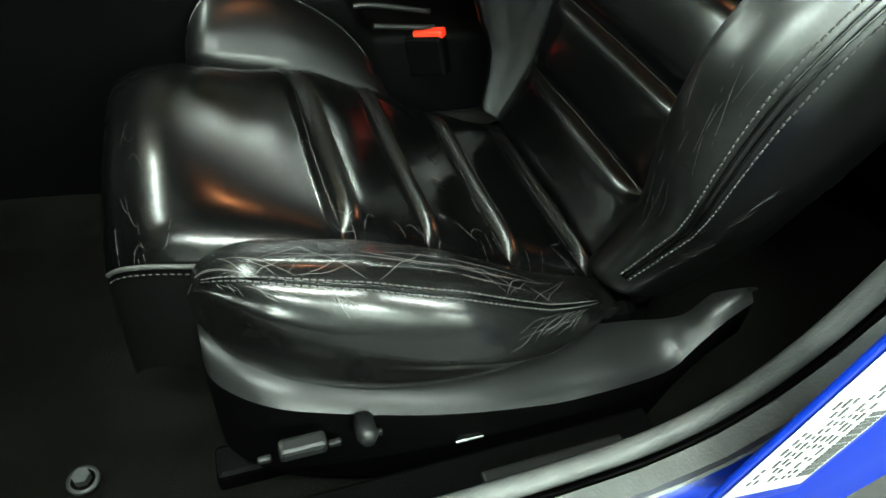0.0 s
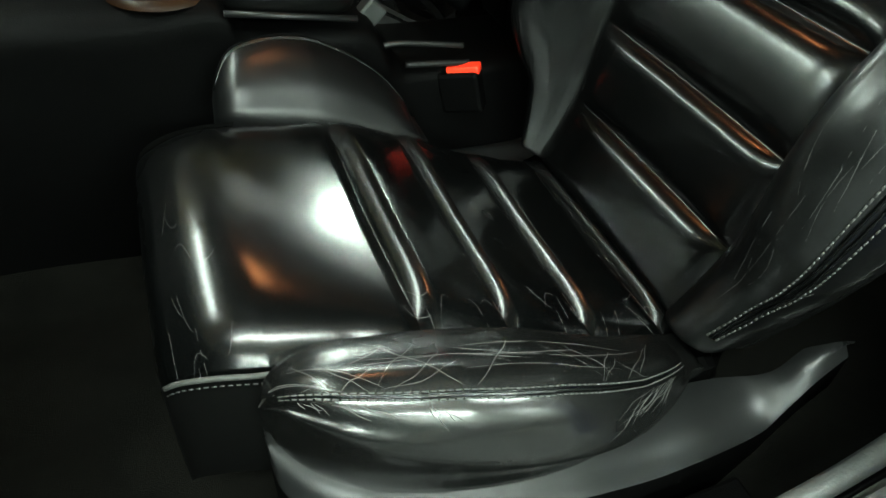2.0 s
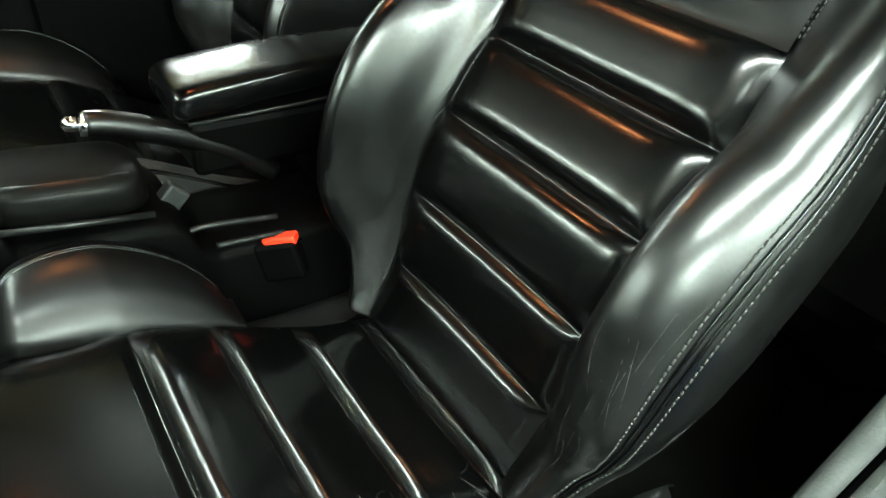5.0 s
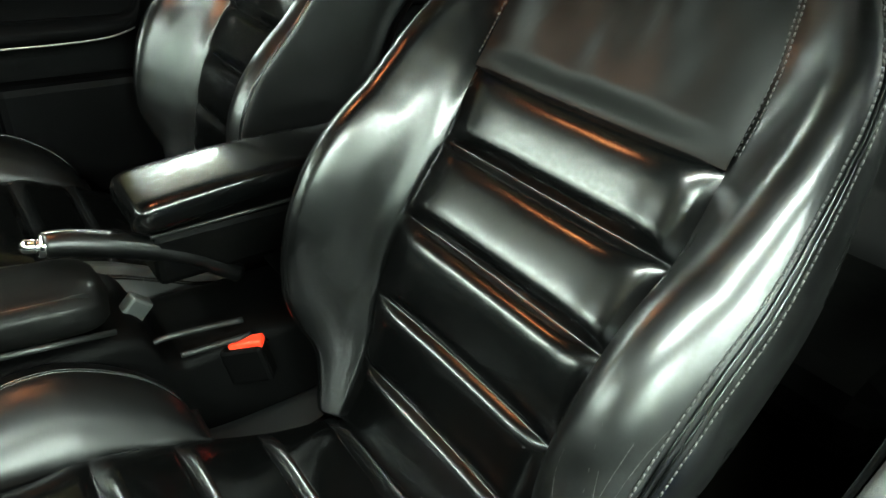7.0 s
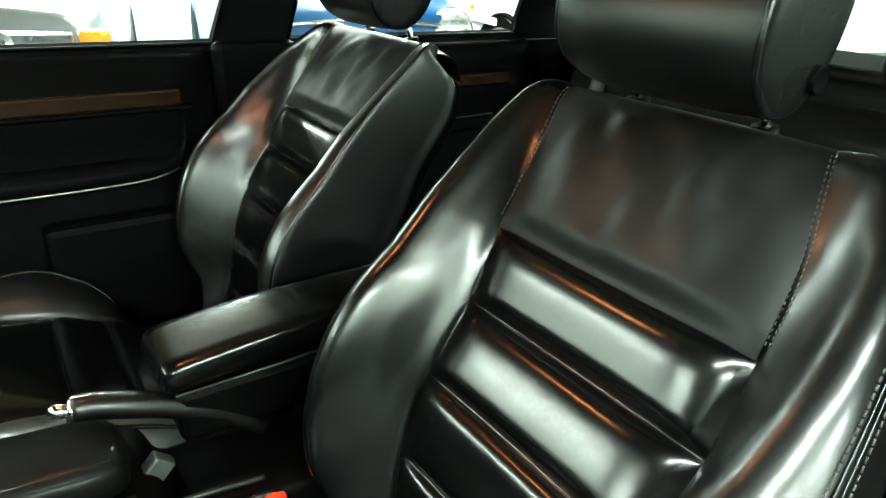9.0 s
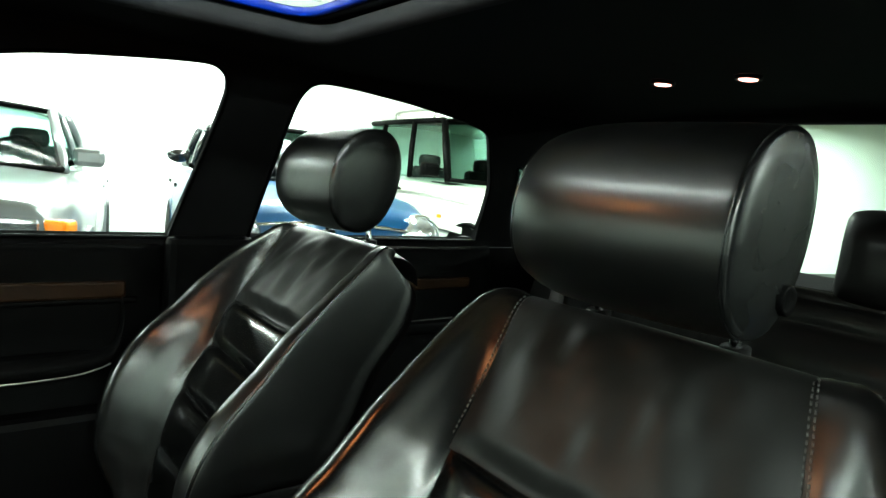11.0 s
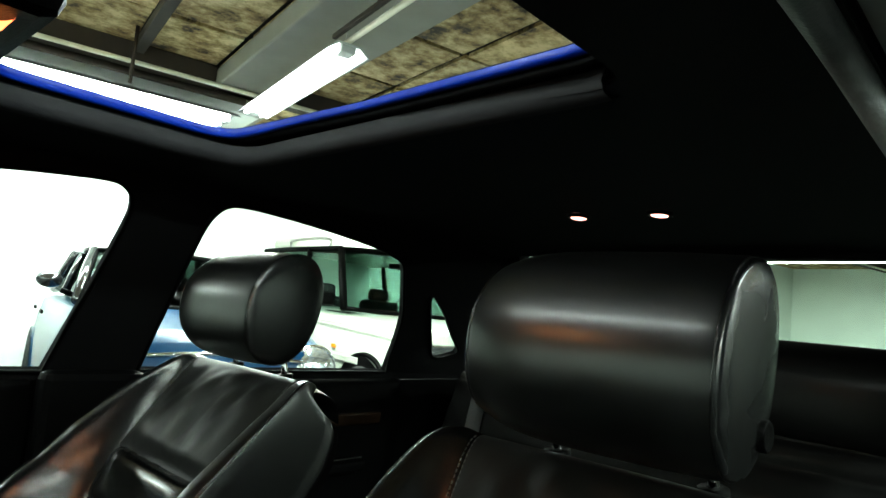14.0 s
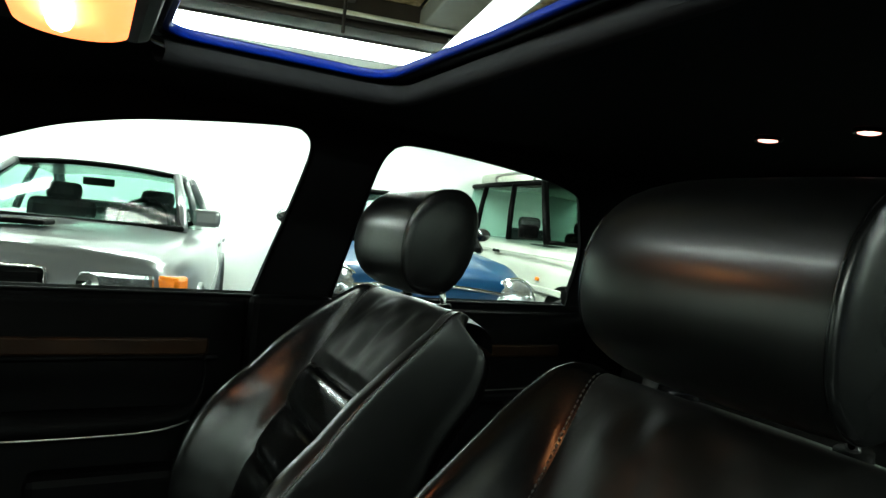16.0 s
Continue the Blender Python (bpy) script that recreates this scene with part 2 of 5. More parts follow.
class Geo:
    """Vertices and faces that grow piece by piece."""

    def __init__(self):
        self.v, self.f, self.sm = [], [], []

    def add(self, verts, faces, smooth=True):
        o = len(self.v)
        self.v += [tuple(map(float, p)) for p in verts]
        self.f += [tuple(i + o for i in f) for f in faces]
        self.sm += [smooth] * len(faces)
        return self

    def grid(self, P, closed_u=False, closed_v=False, smooth=True, caps=False):
        P = np.asarray(P, float)
        n, m = P.shape[:2]
        F = []
        for i in range(n if closed_u else n - 1):
            for j in range(m if closed_v else m - 1):
                a, b = i, (i + 1) % n
                c, d = j, (j + 1) % m
                F.append((a * m + c, b * m + c, b * m + d, a * m + d))
        if caps:
            F.append(tuple(range(m)))
            F.append(tuple(reversed(range((n - 1) * m, n * m))))
        return self.add(P.reshape(-1, 3), F, smooth)

    def box(self, c, s, rot=None, bevel=0.0):
        bm = bmesh.new()
        bmesh.ops.create_cube(bm, size=1)
        for q in bm.verts:
            q.co = Vector((q.co.x * s[0], q.co.y * s[1], q.co.z * s[2]))
        if bevel:
            bmesh.ops.bevel(bm, geom=list(bm.edges), offset=bevel, segments=2, profile=0.5, affect="EDGES", clamp_overlap=True)
        R = rot if rot is not None else Matrix.Identity(3)
        bm.verts.ensure_lookup_table()
        vs = [tuple(R @ q.co + Vector(c)) for q in bm.verts]
        fs = [[q.index for q in f.verts] for f in bm.faces]
        bm.free()
        return self.add(vs, fs, False)

    def tube(self, path, r, n=8, caps=True):
        path = [Vector([float(k) for k in p]) for p in path]
        rows = []
        up = Vector((0.13, 0.21, 0.97))
        for i, p in enumerate(path):
            d = (path[min(i + 1, len(path) - 1)] - path[max(i - 1, 0)]).normalized()
            a = d.cross(up).normalized()
            b = d.cross(a).normalized()
            rr = r[i] if hasattr(r, "__len__") else r
            rows.append([p + float(rr) * (math.cos(t) * a + math.sin(t) * b) for t in np.linspace(0, 2 * math.pi, n, endpoint=False)])
        return self.grid([[tuple(q) for q in row] for row in rows], closed_v=True, caps=caps)

    def prism(self, poly, a, b, smooth=False):
        """A closed outline pushed from offset a to offset b."""
        n = len(poly)
        A = [np.add(p, a) for p in poly]
        B = [np.add(p, b) for p in poly]
        F = [(i, (i + 1) % n, n + (i + 1) % n, n + i) for i in range(n)]
        F += [tuple(reversed(range(n))), tuple(range(n, 2 * n))]
        return self.add(A + B, F, smooth)

    def moved(self, M):
        self.v = [tuple(M @ Vector(p)) for p in self.v]
        return self


def root_of(ob):
    while ob.parent:
        ob = ob.parent
    return ob


def make_mesh(name, geo, material, origin=(0, 0, 0)):
    me = bpy.data.meshes.new(name)
    o = np.array(origin, float)
    me.from_pydata([tuple(np.array(p) - o) for p in geo.v], [], geo.f)
    me.polygons.foreach_set("use_smooth", geo.sm)
    bm = bmesh.new()
    bm.from_mesh(me)
    bmesh.ops.recalc_face_normals(bm, faces=bm.faces)
    bm.to_mesh(me)
    bm.free()
    me.materials.append(material)
    me.update()
    return me


def part(name, geo, material, parent, label=""):
    ob = new(name, make_mesh(name, geo, material, root_of(parent).location))
    ob.parent = parent
    return tagged(ob, label)


def thing(name, base, label, category, group="", kind=""):
    ob = new(name)
    ob.location = base
    ob.empty_display_size = 0.1
    return tagged(ob, label, category, group, kind)


def solo(name, geo, material, label, category, kind="", base=None):
    base = base if base is not None else tuple(np.array(geo.v).min(0) * V(0, 0, 1) + np.array(geo.v).mean(0) * V(1, 1, 0))
    ob = new(name, make_mesh(name, geo, material, base))
    ob.location = base
    return tagged(ob, label, category, "", kind)


def interp(x, xs, ys):
    return np.interp(x, xs, ys)


def smooth_path(pts, n):
    """A Catmull-Rom curve through a few points."""
    p = np.array([pts[0], *pts, pts[-1]], float)
    out = []
    segs = len(pts) - 1
    for k in np.linspace(0, segs, n):
        i = min(int(k), segs - 1)
        t = k - i
        a, b, c, d = p[i : i + 4]
        out.append(0.5 * (2 * b + (c - a) * t + (2 * a - 5 * b + 4 * c - d) * t * t + (3 * b - a - 3 * c + d) * t**3))
    return np.array(out)


def soft(x, xs, ys, r=1.0):
    """Smoothed piecewise curve."""
    return sum(interp(x + r * d, xs, ys) for d in (-1, -0.75, -0.5, -0.25, 0, 0.25, 0.5, 0.75, 1)) / 9


def ss(a, b, x):
    t = np.clip((x - a) / (b - a), 0, 1)
    return t * t * (3 - 2 * t)


def stitches(geo, path, length=0.0035, gap=0.0025, r=0.0007, offset=(0, 0, 0)):
    """Single thread stitches along a path."""
    path = np.asarray(path, float) + np.array(offset)
    d = np.r_[0, np.cumsum(np.linalg.norm(np.diff(path, axis=0), axis=1))]
    s = 0.0
    while s + length < d[-1]:
        a = [np.interp(s, d, path[:, k]) for k in range(3)]
        b = [np.interp(s + length, d, path[:, k]) for k in range(3)]
        geo.tube([a, b], r, 4, True)
        s += length + gap
    return geo


def on_grid(S, u, v):
    """Point of a grid of points at fractional row and column."""
    u, v = min(max(u, 0.0), len(S) - 1.001), min(max(v, 0.0), len(S[0]) - 1.001)
    i, j = int(u), int(v)
    a, c = u - i, v - j
    return (1 - a) * ((1 - c) * S[i, j] + c * S[i, j + 1]) + a * ((1 - c) * S[i + 1, j] + c * S[i + 1, j + 1])


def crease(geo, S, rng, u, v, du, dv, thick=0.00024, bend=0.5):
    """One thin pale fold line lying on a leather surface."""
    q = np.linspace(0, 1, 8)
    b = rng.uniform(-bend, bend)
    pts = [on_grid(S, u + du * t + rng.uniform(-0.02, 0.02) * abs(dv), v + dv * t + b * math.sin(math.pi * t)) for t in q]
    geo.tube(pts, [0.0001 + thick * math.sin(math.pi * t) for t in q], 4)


# ---- the front seats ----
# Side profile of the seat: cushion seams and backrest seams, x to the rear, z up.
CUSHION = [(-0.372, 0.505), (-0.386, 0.550), (-0.368, 0.584), (-0.305, 0.592), (-0.183, 0.563), (-0.100, 0.533), (-0.003, 0.486), (0.092, 0.455), (0.190, 0.440)]
BACK = [(0.100, 0.470), (0.140, 0.553), (0.162, 0.650), (0.200, 0.747), (0.255, 0.829), (0.301, 0.911), (0.366, 0.990), (0.400, 1.040), (0.418, 1.055), (0.440, 1.050)]


def seat(label, dx, c0, c1, c2, worn):
    """A leather sports seat. c0, c1, c2: its middle at the cushion, at the shoulder seam and at the top."""
    s = thing("front_seat", (dx - 0.1, c0, 0.29), label, "car seat", "front seats")
    D = V(dx, 0, 0)

    # cushion centre with puffed channels
    cs = smooth_path([(x, 0, z) for x, z in CUSHION], 1281)
    arc = np.linspace(0, len(CUSHION) - 1, 1281)

    def wide(k, sg):  # half width of the cushion: squarer on the inner side
        tip = [0.108, 0.116, 0.134, 0.154, 0.156, 0.156] if sg < 0 else [0.144, 0.152, 0.162, 0.170, 0.172, 0.172]
        return interp(k, [0, 1, 2, 3, 4, 8], tip)

    def ridge(f, w):  # a steep rounded rise behind each seam, then a long flat fall to the next
        rise = math.sin(0.5 * math.pi * min(1.0, f / w)) ** 0.85 if f > 0 else 0.0
        return 0.0175 * rise * (1 - 0.55 * ss(w, 1.0, f)) * (1 - f**30)

    def drop(k, sg):
        return (0.026 if sg < 0 else 0.012) * (1 - ss(2.8, 4.0, k))

    rows = []
    for k, p in zip(arc, cs):
        i = int(round(k / 8 * 1280))
        ds = cs[min(i + 6, 1280)] - cs[max(i - 6, 0)]
        n = V(-ds[2], 0, ds[0])
        n = n / (np.linalg.norm(n) + 1e-9)
        if n[2] < 0 and k > 2:
            n = -n
        puff = 0.0
        if 4 <= k <= 8:
            f = k - math.floor(k) if k < 8 else 1.0
            puff = ridge(f, 0.20 if k < 5 else 0.13)
        elif k > 2.0:
            puff = 0.010 * ss(2.0, 3.0, k) * (1 - 0.3 * ss(3.0, 3.9, k)) * (1 - ss(3.86, 4.0, k))
        row = []
        for v in np.linspace(-1, 1, 25):
            e = 1 - abs(v) ** 6
            dip = -0.006 * (1 - v * v) * ss(2.0, 4.0, k)
            row.append(p + D + V(0, c0 + v * wide(k, v), 0) + n * (puff * e + dip) - V(0, 0, 0.005) * abs(v) ** 14 - V(0, 0, 0.011 * ss(1.2, 2.2, k) * (1 - ss(3.5, 3.95, k))) * abs(v) ** 9 - V(0, 0, drop(k, v)) * v * v)
        rows.append(row)
    part("cushion_centre", Geo().grid(rows), LEATHER, s)
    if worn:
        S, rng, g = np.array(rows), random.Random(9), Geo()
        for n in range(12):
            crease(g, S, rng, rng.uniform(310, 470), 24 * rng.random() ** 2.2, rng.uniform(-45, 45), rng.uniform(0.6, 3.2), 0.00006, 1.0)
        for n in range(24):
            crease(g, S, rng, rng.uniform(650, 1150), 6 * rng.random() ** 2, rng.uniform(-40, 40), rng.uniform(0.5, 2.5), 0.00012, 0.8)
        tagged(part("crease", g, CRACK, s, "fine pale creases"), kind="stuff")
    # cushion front side faces
    for sg in (-1, 1):
        rows = []
        for k in np.linspace(1.0, 8.0, 40):
            p = cs[int(k / 8 * 1280)] + D - V(0, 0, 0.005 + drop(k, sg))
            y = c0 + sg * wide(k, sg)
            rows.append([p + V(0, y + sg * 0.012 * math.sin(a), 0) + V(0, 0, -0.12 * (a / 1.57)) for a in np.linspace(0, 1.57, 7)])
        part("cushion_side", Geo().grid(rows), LEATHER_DARK, s)
    # piped seam along the outer front corner of the cushion
    for sg in (-1,):
        g = Geo()
        pth = [cs[int(k / 8 * 1280)] + D + V(0, c0 + sg * (wide(k, sg) + 0.003), -0.003 - drop(k, sg)) for k in np.linspace(1.6, 3.4, 24)]
        g.tube(pth, 0.0022, 6)
        stitches(g, pth, offset=(0, sg * 0.002, -0.007))
        part("front_seam", g, THREAD if sg < 0 else LEATHER, s)

    # cushion bolsters
    for sg in (-1, 1):
        rows, crest, low = [], [], []
        xa, xb = (-0.318, 0.105) if sg < 0 else (-0.300, -0.055)
        xs = np.linspace(xa, xb, 64)
        for x in xs:
            u = (x - xa) / (xb - xa)
            env = (math.sin(math.pi * u / 0.96) ** (0.75 if sg < 0 else 0.42)) if 0 < u < 0.96 else 0.0
            env = max(env, 0.02)
            zc = interp(x, [p[0] for p in CUSHION[2:]], [p[1] for p in CUSHION[2:]])
            top = zc + (0.038 if sg < 0 else 0.060) * env
            out = 0.052 + 0.068 * env
            base = interp(x, [-0.34, -0.15, 0.13], [0.478, 0.468, 0.44])
            yin = c0 + sg * (0.150 if sg < 0 else 0.166)
            yo = yin + sg * out
            prof = [(yin, zc - 0.03), (yin + sg * 0.002, zc - 0.002), (yin + sg * 0.014, zc + (top - zc) * 0.40), (yin + sg * out * 0.36, top - 0.012 * env), (yin + sg * out * 0.58, top), (yin + sg * out * 0.80, top - 0.010 * env), (yo - sg * 0.008, top - 0.030 * env), (yo, top - 0.058 * env), (yo - sg * 0.006, (top + base) / 2 - 0.02), (yo - sg * 0.022, base), (yin, base - 0.01)]
            if sg > 0:
                hh = top - zc
                prof = [(yin, zc - 0.03), (yin + 0.001, zc - 0.002), (yin + out * 0.10, zc + hh * 0.30), (yin + out * 0.24, zc + hh * 0.62), (yin + out * 0.46, zc + hh * 0.91), (yin + out * 0.70, top), (yo - 0.006, top - 0.018 * env), (yo, top - 0.05 * env), (yo - 0.006, (top + base) / 2 - 0.02), (yo - 0.022, base), (yin, base - 0.01)]
            tip = math.sqrt(max(0.0, 1 - (1 - u / 0.16) ** 2)) if u < 0.16 else 1.0
            tip = 0.12 + 0.88 * tip
            yc, zm = yin + sg * out * 0.42, (top + base) / 2 + 0.012
            prof = [(yc + (y - yc) * tip, zm + (z - zm) * tip) for y, z in prof]
            c = smooth_path([(x, y, z) for y, z in prof], 44) + D
            rows.append(c)
            crest.append(c[20])
            low.append(c[21])
        w = worn and sg < 0
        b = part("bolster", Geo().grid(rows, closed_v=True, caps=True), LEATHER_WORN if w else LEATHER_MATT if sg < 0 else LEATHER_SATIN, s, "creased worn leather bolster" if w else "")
        if w:
            S = np.array(rows)

            def on(u, v):
                u, v = min(max(u, 0.0), 0.999) * (len(S) - 1), min(max(v, 0.0), 43.0)
                i, j = int(u), min(int(v), 42)
                a, c = u - i, v - j
                return (1 - a) * ((1 - c) * S[i, j] + c * S[i, j + 1]) + a * ((1 - c) * S[i + 1, j] + c * S[i + 1, j + 1])

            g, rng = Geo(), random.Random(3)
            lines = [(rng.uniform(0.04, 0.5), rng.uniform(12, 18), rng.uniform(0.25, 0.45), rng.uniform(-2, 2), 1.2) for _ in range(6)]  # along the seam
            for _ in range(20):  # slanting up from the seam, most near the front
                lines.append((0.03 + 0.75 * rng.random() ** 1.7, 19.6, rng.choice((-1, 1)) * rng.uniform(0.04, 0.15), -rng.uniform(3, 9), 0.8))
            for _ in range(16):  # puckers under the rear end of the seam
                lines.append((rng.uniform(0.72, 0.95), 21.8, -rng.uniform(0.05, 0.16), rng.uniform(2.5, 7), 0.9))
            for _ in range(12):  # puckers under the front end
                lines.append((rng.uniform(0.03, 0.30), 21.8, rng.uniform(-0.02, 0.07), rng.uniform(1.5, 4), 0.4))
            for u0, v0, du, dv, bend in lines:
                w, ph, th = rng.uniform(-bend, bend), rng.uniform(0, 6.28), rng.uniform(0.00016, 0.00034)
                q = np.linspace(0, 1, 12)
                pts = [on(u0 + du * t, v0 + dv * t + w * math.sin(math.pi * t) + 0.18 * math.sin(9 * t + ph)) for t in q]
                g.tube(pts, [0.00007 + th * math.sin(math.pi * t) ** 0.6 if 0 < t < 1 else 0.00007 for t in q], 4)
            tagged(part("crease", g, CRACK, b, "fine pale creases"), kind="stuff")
        g = Geo()
        for line in (crest, low):
            stitches(g, [p + V(0, 0, 0.0006) for p in line[2:-4]], r=0.0008, length=0.0042, gap=0.0018)
        for o in (0.2, 0.8):
            part("seam_ridge", Geo().tube([p * (1 - o) + q * o + V(0, 0, -0.0002) for p, q in zip(crest[2:-4], low[2:-4])], 0.0013, 6), LEATHER, b)
        if sg < 0:
            part("seam", g, THREAD if w else LEATHER, b)

    # backrest
    bs = smooth_path([(x, 0, z) for x, z in BACK], 361)
    nb = len(BACK) - 1
    arc = np.linspace(0, nb, 361)
    nrm = []
    for i in range(361):
        d = bs[min(i + 2, 360)] - bs[max(i - 2, 0)]
        n = V(-d[2], 0, d[0])
        nrm.append(n / np.linalg.norm(n))
    nrm = np.array(nrm)

    def mid(k):
        return soft(k, [0, 1, 5, 7], [c0 + 0.006, c0 + 0.008, c1, c2])

    def half(k):
        return soft(k, [0, 1, 3, 5, 7, 9], [0.140, 0.150, 0.156, 0.164, 0.156, 0.150])

    def lift(k):  # how far the side bolsters stand forward
        return soft(k, [0, 1, 2, 3, 4, 5, 6, 7, 9], [0.012, 0.070, 0.108, 0.112, 0.092, 0.058, 0.028, 0.004, 0.0])

    def flank(k):  # width of a bolster
        return soft(k, [0, 1, 2, 3, 4, 5, 6, 6.7, 7.3, 8, 9], [0.040, 0.090, 0.114, 0.118, 0.110, 0.098, 0.086, 0.074, 0.056, 0.030, 0.012])

    rows = []
    for k, p, n in zip(arc, bs, nrm):
        if k > 5.0:
            break
        f = k - math.floor(k)
        amp = interp(k, [0, 2, 3, 4, 5], [0.009, 0.012, 0.017, 0.021, 0.023])
        fm = interp(k, [0, 1.5, 3, 4.5], [0.30, 0.30, 0.30, 0.32])
        puff = amp * (1 - ((fm - f) / fm) ** 3 if f < fm else 1 - ((f - fm) / (1 - fm)) ** interp(k, [0, 1.5, 3, 4.5], [9, 8.5, 8, 7.5]))
        rows.append([p + D + V(0, mid(k) + v * half(k), 0) + n * (puff * (1 - abs(v) ** 7) - 0.006 * (1 - v * v) - 0.004 * abs(v) ** 16) for v in np.linspace(-1, 1, 29)])
    part("backrest_centre", Geo().grid(rows), LEATHER, s)
    rows = []
    rng = random.Random(int(c0 * 1000) + 5)
    ph = [rng.uniform(0, 6.28) for _ in range(6)]
    for k, p, n in zip(arc, bs, nrm):
        if k < 4.96 or k > 8.0:
            continue
        row = []
        for v in np.linspace(-1, 1, 41):
            t = (k - 5) / 4
            bulge = 0.012 * ss(0, 0.32, t) * (1 - ss(0.5, 1.0, t)) + 0.013 * ss(0, 0.07, t) * (1 - ss(0.10, 0.6, t)) * (1 - v**6)
            wr = 0.0010 * math.sin(7 * v + ph[0] + 5 * t) + 0.0007 * math.sin(13 * v + ph[1] - 9 * t) + 0.0006 * math.sin(21 * v + ph[2] + 7 * t) * math.sin(3 * v + 8 * t)
            wr *= 2.8 * (1 - v * v) * ss(0.02, 0.15, t) * (1 - ss(0.4, 0.6, t))
            row.append(p + D + V(0, mid(k) + v * half(k), 0) + n * (bulge * (1 - 0.25 * v * v) + wr))
        rows.append(row)
    part("shoulder_panel", Geo().grid(rows), LEATHER_SOFT, s, "wrinkled matt leather upper panel")

    # smooth roll over the top of the backrest, down to the shell behind
    rows = []
    for q in smooth_path([(0.4165, 0, 1.0535), (0.428, 0, 1.0562), (0.446, 0, 1.0545), (0.466, 0, 1.047), (0.482, 0, 1.030), (0.487, 0, 1.005)], 14):
        rows.append([q + D + V(-0.006 * v * v, mid(8) + v * (half(8) + 0.016), -0.010 * v**4) for v in np.linspace(-1, 1, 21)])
    part("top_roll", Geo().grid(rows), LEATHER_SATIN, s)

    for sg in (-1, 1):
        rows, seam_in, crest, outer = [], [], [], []
        for k in np.linspace(0.0, 8.6, 110):
            i = int(round(k / nb * 360))
            p, n = bs[i] + D, nrm[i]
            B, W, H, c = lift(k), flank(k) * (1.0 if sg > 0 else 1.08), half(k), mid(k)
            if sg < 0:
                B *= 1 - 0.36 * (1 - ss(1.0, 2.8, k))
            if sg > 0:
                B, W = B * (1 - 0.3 * (1 - ss(0.2, 1.8, k))), W - 0.022 * (1 - ss(0, 1.6, k))
            b0 = 0.010 * ss(5.0, 6.28, k) * (1 - ss(7.0, 9.0, k))
            depth = interp(k, [0, 1, 6, 7, 8, 8.6], [0.10, 0.12, 0.10, 0.075, 0.04, 0.02])
            fl = 0.5 + 0.5 * ss(0.0, 0.05, B)
            rise = [(0.10, 0.36), (0.26, 0.80), (0.43, 1.0), (0.73, 0.86)] if sg < 0 else [(0.13, 0.22), (0.30, 0.66), (0.51, 1.0), (0.79, 0.86)]
            flat = ss(3.4, 6.0, k)  # the shoulder lies flush with the panel across the seam
            rise = [(a + (a2 - a) * flat, h + (h2 - h) * flat) for (a, h), (a2, h2) in zip(rise, [(0.16, 0.06), (0.36, 0.36), (0.60, 0.88), (0.82, 0.86)])]
            prof = [(H - 0.004 - 0.026 * flat, -0.035 + 0.020 * flat), (H - 0.004 * flat, -0.004 * (1 - ss(5.0, 6.2, k)) + b0 - 0.0035 * flat), *((H + W * a, B * h + b0) for a, h in rise), (H + W * 0.97, B * 0.50 + b0 - 0.012), (H + W * 0.97, B * 0.1 - 0.03), (H + W * 0.84, -depth * 0.7), (H + W * 0.66, -depth), (H - 0.02, -depth)]
            if sg < 0 and not worn:
                W = soft(k, [0, 1, 3, 5, 6.5, 8, 9], [0.035, 0.062, 0.068, 0.052, 0.040, 0.022, 0.010])
                B *= 0.86
                prof = [(H - 0.004, -0.035), (H, -0.004 * (1 - ss(5.0, 6.2, k)) + b0), (H + W * 0.10, B * 0.50 + b0), (H + W * 0.30, B * 0.92 + b0), (H + W * 0.56, B + b0), (H + W * 0.84, B * 0.93 + b0), (H + W * 0.97, B * 0.80 + b0 - 0.004), (H + W, B * 0.1 - 0.03), (H + W * 0.98, -depth * 0.7), (H + W * 0.90, -depth), (H - 0.02, -depth)]
            cc = smooth_path([(a, h, 0) for a, h in prof], 50)
            c3 = np.array([p + V(0, c + sg * a, 0) + n * h for a, h, _ in cc])
            rows.append(c3)
            seam_in.append((c3[5] * 0.3 + c3[6] * 0.7 + n * 0.001, c3[7] + n * 0.001))
            crest.append(c3[22])
            core = c3.mean(axis=0)
            edge = [c3[int(j)] * (1 - j % 1) + c3[int(j) + 1] * (j % 1) for j in (26.2, 26.8, 27.4, 28.0)]
            outer.append([q + (q - core) / np.linalg.norm(q - core) * 0.0008 for q in edge])
        part("side_bolster", Geo().grid(rows, closed_v=True, caps=True), LEATHER_RUBBED if sg < 0 else LEATHER_SIDE, s)
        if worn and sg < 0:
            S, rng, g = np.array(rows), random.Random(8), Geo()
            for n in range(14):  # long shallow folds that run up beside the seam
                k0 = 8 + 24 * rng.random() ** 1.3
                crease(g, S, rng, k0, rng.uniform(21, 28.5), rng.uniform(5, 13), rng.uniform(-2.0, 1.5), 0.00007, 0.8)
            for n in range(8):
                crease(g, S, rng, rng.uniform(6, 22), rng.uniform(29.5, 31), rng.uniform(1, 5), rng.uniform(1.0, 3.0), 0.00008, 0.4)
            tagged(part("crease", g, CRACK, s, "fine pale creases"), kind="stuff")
        g = Geo()
        m = outer[4:100]
        for j in (0, 3):
            stitches(g, [q[j] for q in m], r=0.0010, length=0.0045, gap=0.002)
        for j in (1, 2):
            part("seam_ridge", Geo().tube([q[j] for q in m], 0.0016, 6), LEATHER, s)
        part("outer_seam", g, THREAD, s, "twin-stitched seam")
        g = Geo()
        i0 = next(i for i, k in enumerate(np.linspace(0, 8.6, 110)) if k >= 5.05)
